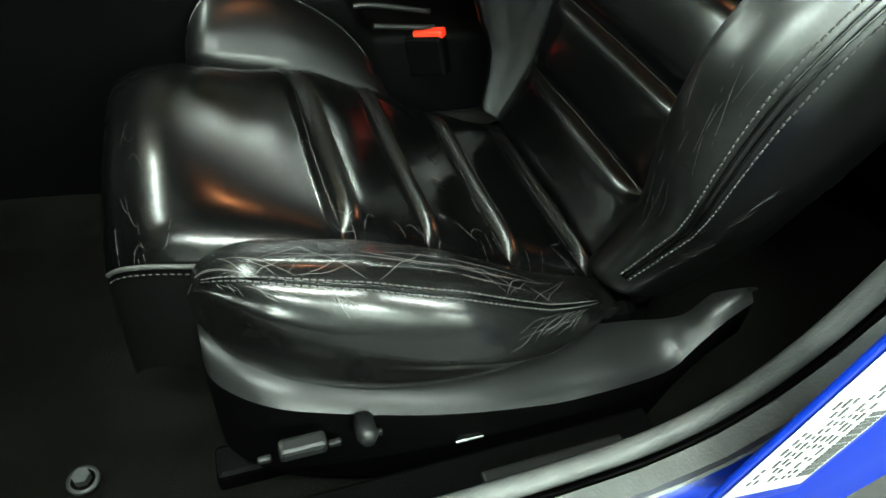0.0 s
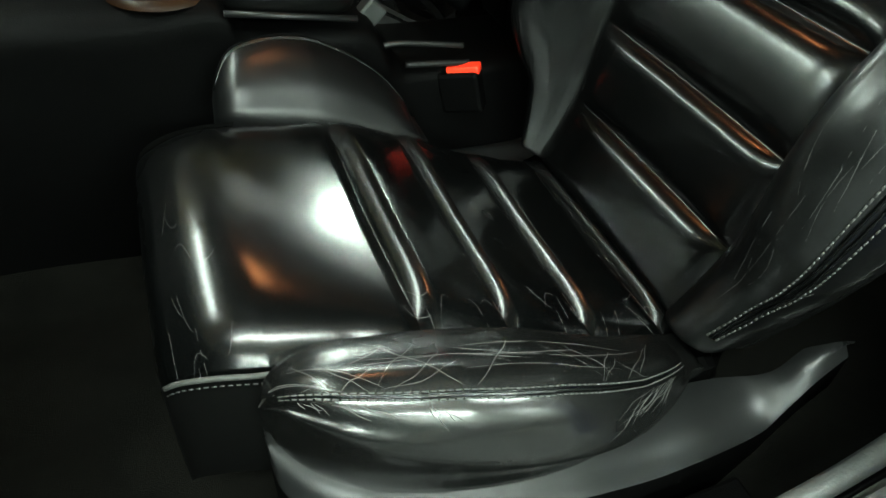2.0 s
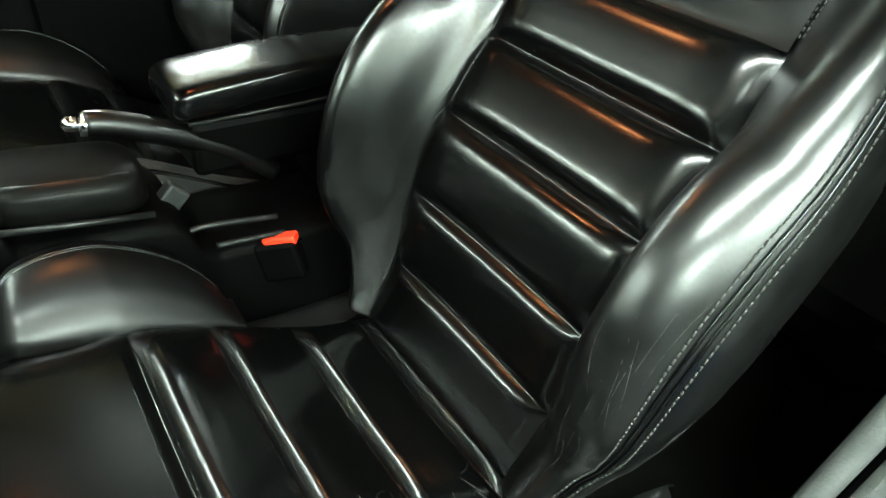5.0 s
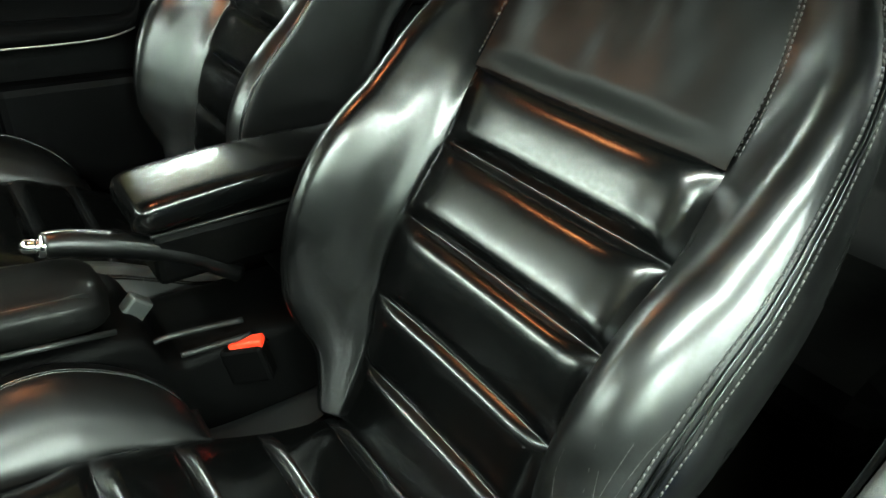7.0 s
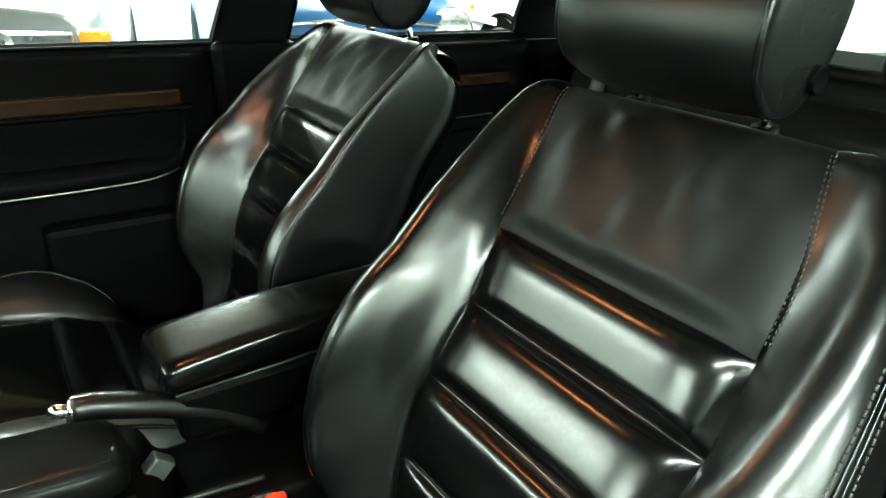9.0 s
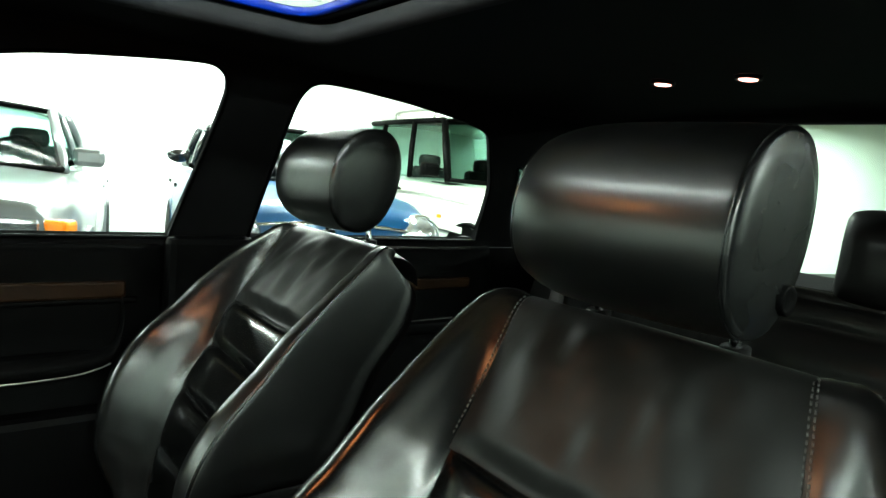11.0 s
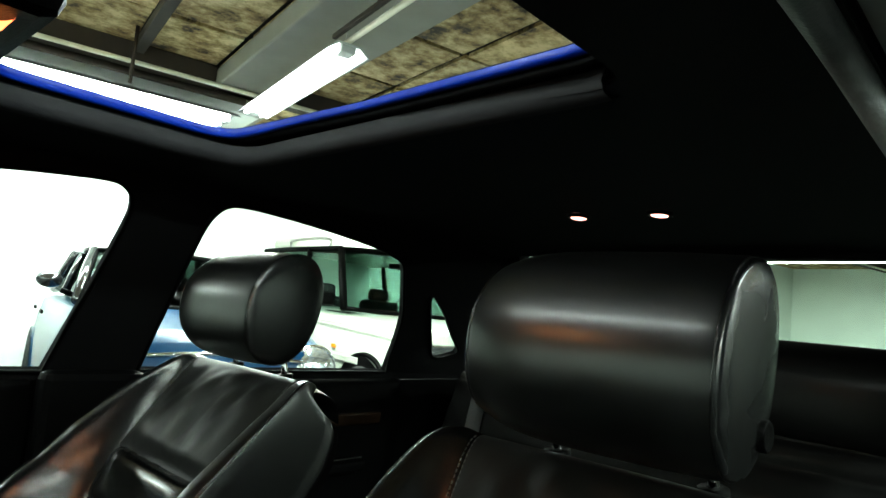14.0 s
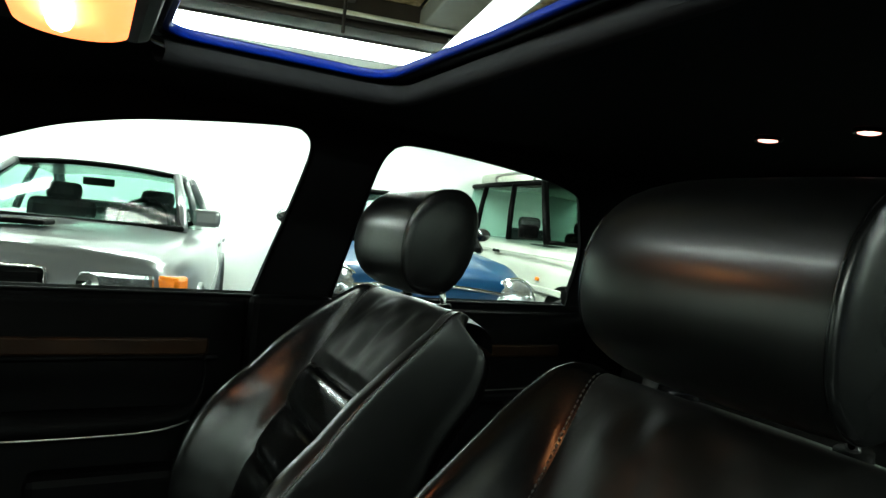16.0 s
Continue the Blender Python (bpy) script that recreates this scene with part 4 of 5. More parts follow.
# certificate label on the jamb
lb = Matrix.Translation((0.149, -0.4165, 0.553)) @ Matrix.Rotation(radians(-76), 4, "Y")
part("jamb_panel", Geo().box((0.0, 0.004, -0.004), (0.26, 0.005, 0.128), bevel=0.002).moved(lb), BLUE, car)
lab = part("label", Geo().box((0, 0, 0), (0.215, 0.0012, 0.104), bevel=0.0004).moved(lb), PAPER, car, "white certification label with printed lines and bars")
g = Geo()
rng = random.Random(4)
for r in range(7):
    x = -0.088
    while x < 0.02 + 0.004 * r:
        w = rng.uniform(0.004, 0.014)
        if rng.random() < 0.75:
            g.box((x + w / 2, -0.0010, 0.038 - r * 0.0088), (w * 0.8, 0.0008, 0.0026))
        x += w + 0.003
part("print", g.moved(lb), INK, lab)
g = Geo()
x = -0.088
while x < 0.005:
    w = rng.choice((0.0010, 0.0016, 0.0026))
    g.box((x, -0.0010, -0.036), (w, 0.0010, 0.020))
    x += w + rng.choice((0.0012, 0.0020))
part("bar_print", g.moved(lb), INK, lab)

# lamps in the roof
g = Geo().box((-0.080, 0.362, 1.366), (0.15, 0.25, 0.036), bevel=0.014)
lamp = thing("roof_lamp", (-0.085, 0.345, 1.33), "lit amber ribbed interior lamp in a black roof console", "lamp")
part("housing", g, TRIM_BLACK, lamp)
rows = []
for i, y in enumerate(np.linspace(0.268, 0.455, 61)):
    d = 0.0012 * (i % 2)
    rows.append([(-0.078 + 0.050 * math.cos(a), y, 1.349 - (0.012 + d) * math.sin(a)) for a in np.linspace(0, math.pi, 13)])
part("lens", Geo().grid(rows), DOME, lamp, "glowing amber ribbed lens")
part("bulb", Geo().tube([(-0.085, 0.30, 1.338), (-0.085, 0.39, 1.338)], 0.011, 10), DOME_HOT, lamp)
for y in (0.267, 0.431):
    rl = thing("reading_lamp", (0.949, y, 1.388), "small lit warm reading lamp in the black roof lining", "lamp", "rear reading lamps")
    z = zroof(0.949, y) - 0.004
    g = Geo().grid([[(0.949 + r * 1.25 * math.cos(t), y + r * math.sin(t), z - h) for t in np.linspace(0, 2 * math.pi, 24, endpoint=False)] for r, h in ((0.0150, -0.004), (0.0142, 0.002), (0.010, 0.0035), (0.0005, 0.004))], closed_v=True)
    part("lens", g, READING, rl, "glowing warm lens")
    g = Geo().grid([[(0.949 + r * 1.2 * math.cos(t), y + r * math.sin(t), z - h) for t in np.linspace(0, 2 * math.pi, 24, endpoint=False)] for r, h in ((0.022, -0.004), (0.021, 0.002), (0.0155, 0.002), (0.0150, -0.003))], closed_v=True)
    part("bezel", g, TRIM_BLACK, rl)

# passenger doors, inner side
def door_slab(x0, x1, name):
    rows = []
    for x in np.linspace(x0, x1, 24):
        e = min(1, (x - x0) / 0.02, (x1 - x) / 0.02)
        rows.append([(x, y + (1 - e) * 0.02, z) for y, z in smooth_path([(1.110, 0.985, 0), (1.095, 0.989, 0), (1.078, 0.983, 0), (1.070, 0.965, 0), (1.062, 0.92, 0), (1.060, 0.86, 0), (1.066, 0.80, 0), (1.062, 0.72, 0), (1.055, 0.55, 0), (1.06, 0.30, 0)], 46)[:, :2]])
    return part(name, Geo().grid(rows), VINYL, car, "black vinyl door panel")


fd = door_slab(-0.78, 0.245, "front_door")
part("wood_strip", Geo().box((-0.285, 1.057, 0.905), (0.92, 0.012, 0.034), bevel=0.005), WOOD, fd, "dark walnut veneer strip")
rows = []
for q, r in zip(smooth_path([(-0.70, 1.005, 0.780), (-0.3, 1.002, 0.778), (-0.05, 1.003, 0.776), (0.09, 1.008, 0.778), (0.142, 1.018, 0.786), (0.160, 1.03, 0.810), (0.168, 1.04, 0.850), (0.168, 1.048, 0.885)], 50), np.linspace(0.026, 0.012, 50)):
    rows.append([q + V(0, 1.3 * r * math.cos(t), r * math.sin(t)) for t in np.linspace(0, 2 * math.pi, 14, endpoint=False)])
part("armrest", Geo().grid(rows, closed_v=True, caps=True), VINYL, fd, "padded black door armrest")
part("armrest_shelf", Geo().box((-0.30, 1.035, 0.772), (0.84, 0.07, 0.03), bevel=0.01), VINYL, fd)
part("armrest_trim", Geo().tube(smooth_path([(-0.70, 0.975, 0.764), (-0.3, 0.972, 0.763), (-0.05, 0.974, 0.761), (0.08, 0.982, 0.763), (0.142, 1.0, 0.774)], 40), 0.0020, 6), STEEL, fd, "thin bright armrest trim")
part("pocket_rim", Geo().tube(smooth_path([(-0.6, 1.056, 0.880), (0.13, 1.056, 0.884), (0.166, 1.056, 0.882)], 20), 0.006, 8), VINYL, fd)
part("door_pocket", Geo().box((0.04, 1.022, 0.56), (0.32, 0.06, 0.25), bevel=0.016), VINYL, fd)
rd = door_slab(0.445, 1.16, "rear_door")
part("wood_strip", Geo().box((0.78, 1.057, 0.893), (0.56, 0.012, 0.030), bevel=0.004), WOOD, rd)
part("armrest_trim", Geo().tube([(0.50, 1.02, 0.800), (0.98, 1.02, 0.806)], 0.002, 6), STEEL, rd)
part("armrest_shelf", Geo().box((0.74, 1.038, 0.785), (0.5, 0.06, 0.03), bevel=0.01), VINYL, rd)
part("side_lining", sheet([(1.15, 0.983), (1.15, 0.26), (1.80, 0.26), (1.80, 0.983)], [], pas3, (0, 0.03, 0)), VINYL, car)
part("outer_door_skin", sheet([(-1.1, 1.004), (-1.1, 0.26), (1.80, 0.26), (1.80, 1.004)], [], lambda x, z: (x, yside(z) + 0.05, z), (0, 0.01, 0)), TRIM_BLACK, car)
bp = part("pillar_cover", Geo().box((0.345, 1.078, 0.66), (0.185, 0.05, 0.70), bevel=0.016), VINYL, car)
part("belt_guide", Geo().tube(smooth_path([(0.325, 1.047, 0.925), (0.35, 1.040, 0.938), (0.378, 1.045, 0.945)], 12), 0.0028, 6), STEEL, bp, "bright belt guide")
# the driver's door, swung wide open on its front hinge; unseen, added to block light
swing = Matrix.Translation((-0.80, -0.40, 0.0)) @ Matrix.Rotation(radians(-68), 4, "Z")
rows = []
for x in np.linspace(0.0, 1.06, 24):
    e = min(1, x / 0.03, (1.06 - x) / 0.03)
    rows.append([(x, y - (1 - e) * 0.02, z) for y, z in smooth_path([(-0.03, 0.985, 0), (0.03, 0.985, 0), (0.045, 0.93, 0), (0.040, 0.80, 0), (0.075, 0.76, 0), (0.070, 0.72, 0), (0.05, 0.55, 0), (0.045, 0.32, 0)], 40)[:, :2]])
dd = part("driver_door", Geo().grid(rows).moved(swing), VINYL, car, "open door with black vinyl inner panel")
part("outer_skin", Geo().grid([[(x, -0.06 - 0.03 * math.sin(math.pi * t), 0.30 + 0.69 * t) for t in np.linspace(0, 1, 12)] for x in (0.0, 0.02, 1.04, 1.06)]).moved(swing), BLUE, dd, "glossy blue outer skin")
part("door_frame", Geo().tube(smooth_path([(0.02, -0.01, 0.98), (0.30, 0.06, 1.17), (0.62, 0.13, 1.32), (0.95, 0.14, 1.34), (1.05, 0.11, 1.28), (1.05, -0.01, 0.98)], 40), 0.022, 8).moved(swing), TRIM_BLACK, dd)
part("door_glass", Geo().add([(0.05, -0.005, 0.98), (0.32, 0.05, 1.17), (0.62, 0.12, 1.31), (0.95, 0.13, 1.33), (1.04, 0.0, 0.98)], [(0, 1, 2, 3, 4)], False).moved(swing), CARGLASS, dd).visible_shadow = False
part("hinge", Geo().box((-0.03, -0.02, 0.62), (0.08, 0.05, 0.30), bevel=0.01).moved(swing), TRIM_BLACK, dd)

# belts
def strap(path, width_dir, w, name, parent):
    p = smooth_path(path, 24)
    wd = np.array(width_dir, float)
    rows = [[q - wd * w, q - wd * w + V(-0.001, -0.001, 0), q + wd * w + V(-0.001, -0.001, 0), q + wd * w] for q in p]
    return part(name, Geo().grid(rows, closed_v=True, caps=True), BELT, parent)


strap([(0.40, 1.045, 0.98), (0.42, 1.05, 0.70), (0.40, 1.03, 0.36)], (1, 0.1, 0), 0.023, "seat_belt", car)
strap([(1.33, 0.93, 1.06), (1.26, 0.90, 0.90), (1.15, 0.86, 0.66)], (0.3, -0.9, 0), 0.023, "seat_belt", car)
strap([(0.40, -0.325, 0.98), (0.42, -0.33, 0.70), (0.36, -0.31, 0.36)], (1, -0.1, 0), 0.023, "seat_belt", car)

# ---- rear bench ----
bench = thing("rear_bench", (1.2, MID, 0.29), "black leather rear bench with two head restraints", "car seat")
BB = [(1.10, 0.50), (1.17, 0.62), (1.215, 0.74), (1.255, 0.86), (1.29, 0.95), (1.31, 1.0), (1.335, 1.02), (1.37, 1.01)]
bb = smooth_path([(x, 0, z) for x, z in BB], 80)
rows = []
for i, p in enumerate(bb):
    f = (i / 79 * 7) % 1
    puff = 0.008 * (1 - abs(2 * f - 1) ** 2.4)
    rows.append([p + V(-puff * (1 - abs(v) ** 10) + 0.03 * math.cos(v * 3.1) * -0.4, MID + v * 0.66, puff * 0.3) for v in np.linspace(-1, 1, 41)])
part("backrest", Geo().grid(rows), LEATHER_DARK, bench)
part("bench_cushion", Geo().box((0.93, MID, 0.44), (0.46, 1.30, 0.14), bevel=0.05), LEATHER_DARK, bench)
for y in (0.065, 0.655):
    rows = []
    for v in np.linspace(-1, 1, 27):
        sc = (1 - abs(v) ** 7) ** 0.5 * 0.9 + 0.1 if abs(v) < 1 else 0.1
        rows.append([(1.335 + 0.05 * sc * math.copysign(abs(math.cos(t)) ** 0.7, math.cos(t)) + 0.012 * math.sin(t), y + v * 0.165, 1.100 + 0.096 * (0.75 + 0.25 * sc) * math.copysign(abs(math.sin(t)) ** 0.7, math.sin(t))) for t in np.linspace(0, 2 * math.pi, 36, endpoint=False)])
    h = part("head_restraint", Geo().grid(rows, closed_v=True, caps=True), LEATHER_DARK, bench)
    for o in (-0.05, 0.05):
        part("post", Geo().tube([(1.345, y + o, 0.99), (1.34, y + o, 1.06)], 0.005, 10), CHROME, h)

# ---- centre console, hand brake, buckles ----
con = thing("centre_console", (-0.2, MID, 0.29), "black centre console with leather armrest box and cup holder", "console")
rows = []
for x, z, w in ((-0.72, 0.66, 0.085), (-0.50, 0.655, 0.088), (-0.36, 0.655, 0.09), (-0.27, 0.66, 0.09), (-0.24, 0.625, 0.09), (-0.10, 0.615, 0.088), (-0.06, 0.56, 0.085), (0.0, 0.55, 0.082), (0.30, 0.55, 0.08)):
    rows.append([(x, MID - w - 0.012, 0.30), (x, MID - w - 0.004, 0.5), (x, MID - w, z - 0.012), (x, MID - w + 0.010, z), (x, MID + w - 0.010, z), (x, MID + w, z - 0.012), (x, MID + w + 0.004, 0.5), (x, MID + w + 0.012, 0.30)])
prof = smooth_path([(r[2][0], r[2][2] + 0.012, MID - r[2][1]) for r in rows], 60)
rows = []
for x, z, w in prof:
    loop = [(x, MID - w - 0.012, 0.30), (x, MID - w - 0.004, 0.5)]
    loop += [(x, MID + w * math.copysign(abs(math.cos(t)) ** 0.4, -math.cos(t)), z - 0.035 + 0.035 * abs(math.sin(t)) ** 0.6) for t in np.linspace(0, math.pi, 17)]
    rows.append(loop + [(x, MID + w + 0.004, 0.5), (x, MID + w + 0.012, 0.30)])
part("body", Geo().grid(rows, caps=True), TRIM_BLACK, con)
for y0, x0, x1, z0, z1 in ((MID - 0.089, -0.265, -0.115, 0.650, 0.630), (MID - 0.072, -0.26, -0.13, 0.688, 0.676)):
    part("console_edge", Geo().tube([(x0, y0, z0), ((x0 + x1) / 2, y0, (z0 + z1) / 2), (x1, y0, z1)], 0.004, 8), TRIM_GREY, con)
rows = []
for t in np.linspace(-1, 1, 21):
    e = (1 - abs(t) ** 6) ** 0.5
    rows.append([(-0.19 + 0.085 * t, MID - 0.03 + 0.058 * e * math.copysign(abs(math.cos(a)) ** 0.6, math.cos(a)), 0.660 - 0.008 * t + 0.030 * e * math.copysign(abs(math.sin(a)) ** 0.7, math.sin(a))) for a in np.linspace(0, 2 * math.pi, 24, endpoint=False)])
part("console_ridge", Geo().grid(rows, closed_v=True, caps=True), LEATHER_DARK, con, "padded black leather console roll")
part("console_clip", Geo().box((-0.088, 0.335, 0.600), (0.030, 0.02, 0.055), Matrix.Rotation(0.75, 3, "Y"), bevel=0.004), CLIPGREY, con, "grey plastic clip")
g = Geo()
g.grid([[(-0.325 + (0.042 + r * math.cos(a)) * math.cos(t), 0.335 + (0.042 + r * math.cos(a)) * math.sin(t), 0.668 + r * math.sin(a)) for a in np.linspace(0, 2 * math.pi, 8, endpoint=False)] for t in np.linspace(0, 2 * math.pi, 40, endpoint=False) for r in (0.0032,)], closed_u=True, closed_v=True)
part("cup_ring", g, DIMCHROME, con, "chrome cup holder ring")
g = Geo().grid([[(-0.325 + r * math.cos(t), 0.335 + r * math.sin(t), z) for t in np.linspace(0, 2 * math.pi, 32, endpoint=False)] for r, z in ((0.060, 0.656), (0.056, 0.664), (0.042, 0.664), (0.038, 0.60), (0.001, 0.60))], closed_v=True)
part("cup_well", g, WOOD, con)
rows = []
arm = [(-0.060, 0.678, 0.713), (-0.058, 0.670, 0.726), (-0.048, 0.666, 0.737), (-0.012, 0.668, 0.743), (0.12, 0.682, 0.752), (0.32, 0.69, 0.75), (0.40, 0.70, 0.74)]
ax = smooth_path(arm, 40)
for x, zb, zt in ax:
    w = 0.060 if x > -0.042 else 0.060 - 0.012 * ((-0.042 - x) / 0.02) ** 2
    loop = []
    for t in np.linspace(0, 2 * math.pi, 28, endpoint=False):
        a, b = math.cos(t), math.sin(t)
        loop.append((x, 0.398 + w * math.copysign(abs(a) ** 0.35, a), (zt + zb + 0.03) / 2 + (zt - zb - 0.03) / 2 * math.copysign(abs(b) ** 0.45, b)))
    rows.append(loop)
lid = part("armrest", Geo().grid(rows, closed_v=True, caps=True), LEATHER, con, "glossy black leather armrest lid")
part("armrest_box", Geo().box((0.185, 0.398, 0.656), (0.46, 0.112, 0.075), bevel=0.01), TRIM_BLACK, con)
part("lid_edge", Geo().tube([(-0.046, 0.340, 0.696), (0.10, 0.3385, 0.700), (0.38, 0.3385, 0.715)], 0.0025, 6), TRIM_GREY, con)
part("armrest_foot", Geo().box((0.25, 0.398, 0.60), (0.24, 0.09, 0.10), bevel=0.01), TRIM_BLACK, con)

hb = thing("hand_brake", (0.0, 0.355, 0.596), "black hand brake lever with a chrome button", "lever")
p = smooth_path([(-0.155, 0.358, 0.710), (-0.13, 0.358, 0.706), (-0.07, 0.356, 0.684), (0.0, 0.354, 0.648), (0.06, 0.352, 0.601)], 30)
part("grip", Geo().tube(p, [interp(i, [0, 2, 12, 29], [0.012, 0.0155, 0.0165, 0.013]) for i in range(30)], 14), LEATHER_HEAD, hb)
part("button", Geo().tube([(-0.176, 0.359, 0.715), (-0.172, 0.359, 0.714), (-0.153, 0.358, 0.709)], [0.004, 0.0085, 0.0085], 12), CHROME, hb, "chrome release button")
part("collar", Geo().tube([(-0.158, 0.358, 0.711), (-0.150, 0.358, 0.709)], 0.0135, 14), CHROME, hb)
part("grip_seam", Geo().tube([q + V(0, 0, 0.0155) for q in p[2:14]], 0.0016, 6), CHROME, hb)


def buckle(x, y, z, lab):
    b = thing("seat_belt_buckle", (x, y, z - 0.1), lab, "buckle", "belt buckles")
    R = Matrix.Rotation(radians(-38), 3, "Z") @ Matrix.Rotation(radians(-15), 3, "Y")
    part("stalk", Geo().box((x + 0.02, y + 0.01, z - 0.09), (0.03, 0.012, 0.15), bevel=0.004), TRIM_BLACK, b)
    part("housing", Geo().box((x, y, z - 0.032), (0.060, 0.028, 0.060), R, bevel=0.006), TRIM_BLACK, b)
    part("release_button", Geo().box((x, y, z), (0.046, 0.019, 0.012), R, bevel=0.003), RED, b, "bright red release button")


buckle(0.031, 0.270, 0.548, "black seat belt buckle with a bright red button")
part("tray_edge", Geo().tube(smooth_path([(-0.085, 0.292, 0.575), (-0.06, 0.288, 0.585), (0.035, 0.288, 0.572)], 16), 0.004, 8), TRIM_GREY, con)
part("tray_edge", Geo().tube(smooth_path([(-0.05, 0.276, 0.560), (0.04, 0.276, 0.553)], 12), 0.004, 8), TRIM_GREY, con)

# gear lever
gl = thing("gear_lever", (-0.384, 0.36, 0.655), "gear lever with black knob and chrome cap", "gear lever")
rows = [[(-0.384 + r * math.cos(t), 0.36 + r * math.sin(t), 0.689 + h) for t in np.linspace(0, 2 * math.pi, 20, endpoint=False)] for r, h in ((0.009, -0.030), (0.016, -0.022), (0.022, -0.008), (0.023, 0.004), (0.020, 0.013), (0.016, 0.016))]
part("knob", Geo().grid(rows, closed_v=True, caps=True), LEATHER_HEAD, gl)
rows = [[(-0.384 + r * math.cos(t), 0.36 + r * math.sin(t), 0.689 + h) for t in np.linspace(0, 2 * math.pi, 20, endpoint=False)] for r, h in ((0.0165, 0.0155), (0.016, 0.0185), (0.008, 0.0215), (0.001, 0.022))]
part("cap", Geo().grid(rows, closed_v=True, caps=True), CHROME, gl, "chrome cap")
part("stalk", Geo().tube([(-0.374, 0.36, 0.645), (-0.384, 0.36, 0.669)], 0.008, 10), TRIM_BLACK, gl)

# ---- the garage ----
G = Matrix.Rotation(radians(-12), 4, "Z")  # the building stands turned to the blue car


def gar(geo):
    return geo.moved(G)


# South and west walls are unseen, set near to throw light on seats.
X0, X1, Y0, Y1, ZC = -5.6, 15.0, -4.2, 7.4, 3.0
solo("ground", gar(Geo().box(((X0 + X1) / 2, (Y0 + Y1) / 2, -0.1), (X1 - X0 + 1, Y1 - Y0 + 1, 0.2))), CONCRETE, "worn dark grey concrete garage floor", "floor", "structure")
for nm, cc, sz in (("wall_north", ((X0 + X1) / 2, Y1 + 0.1, ZC / 2), (X1 - X0, 0.2, ZC)), ("wall_south", ((X0 + X1) / 2, Y0 - 0.1, ZC / 2), (X1 - X0, 0.2, ZC)), ("wall_east", (X1 + 0.1, (Y0 + Y1) / 2, ZC / 2), (0.2, Y1 - Y0 + 0.4, ZC)), ("wall_west", (X0 - 0.1, (Y0 + Y1) / 2, ZC / 2), (0.2, Y1 - Y0 + 0.4, ZC))):
    solo(nm, gar(Geo().box(cc, sz)), WALL, "white painted garage wall with faint marks", "wall", "structure")
# Unseen strip on the south wall, added to darken reflections in the leather.
solo("reflection_dimmer", gar(Geo().box(((X0 + X1) / 2, Y0 + 0.006, 0.65), (X1 - X0, 0.012, 1.30))), BLOCK, "dark strip added low on the unseen wall to dim reflections", "wall", "structure")
# ceiling boards with open joints, in one mesh
g = Geo()
rng = random.Random(11)
bx, by = 0.62, 0.95
x = X0
while x < X1:
    y = Y0
    while y < Y1:
        g.box((x + bx / 2, y + by / 2, ZC + 0.015 + rng.uniform(-0.006, 0.006)), (bx - 0.045, by - 0.045, 0.03), Matrix.Rotation(rng.uniform(-0.01, 0.01), 3, "X"), bevel=0.004)
        y += by
    x += bx
solo("ceiling", gar(g), CEILBOARD, "stained flaking brown and grey ceiling boards", "ceiling", "structure")
solo("roof_deck", gar(Geo().box(((X0 + X1) / 2, (Y0 + Y1) / 2, ZC + 0.10), (X1 - X0 + 0.6, Y1 - Y0 + 0.6, 0.08))), BEAM, "dark roof deck above the boards", "ceiling", "structure")
for y in (-3.2, 1.15, 5.15):
    b = solo("beam", gar(Geo().box(((X0 + X1) / 2, y, ZC - 0.09), (X1 - X0, 0.14, 0.18), bevel=0.01)), BEAM, "dark brown steel ceiling beam", "beam", "structure")
for x in (-3.4, 0.62, 3.2, 6.5, 10.0):
    solo("joist", gar(Geo().box((x, (Y0 + Y1) / 2, ZC - 0.04), (0.08, Y1 - Y0, 0.08), bevel=0.006)), BEAM, "brown ceiling joist", "beam", "structure")
solo("ceiling_duct", gar(Geo().box((1.52, 2.6, ZC - 0.10), (0.62, 9.0, 0.16), bevel=0.015)), GREYDUCT, "wide grey painted ceiling beam casing", "beam", "structure")
solo("conduit", gar(Geo().tube([(X0, 4.95, ZC - 0.20), (X1, 4.95, ZC - 0.20)], 0.018, 10)), CONDUIT, "cream cable conduit under the beam", "conduit")
solo("conduit", Geo().tube([(2.115, 2.90, 2.715), (1.28, -0.62, 2.715)], 0.018, 10), CONDUIT, "cream cable trunking that runs on from the batten", "conduit")
solo("steel_channel", Geo().box((1.645, 1.15, 2.755), (0.03, 3.60, 0.03), Matrix.Rotation(math.atan2(-0.40, 1.69), 3, "Z"), bevel=0.006), BEAM, "dark steel channel above the cable trunking", "beam", "structure")
solo("hanger_pipe", gar(Geo().tube([(0.55, 4.75, ZC - 0.0), (0.55, 4.75, ZC - 0.42)], 0.014, 8)), BEAM, "dark drop pipe under the ceiling", "pipe")


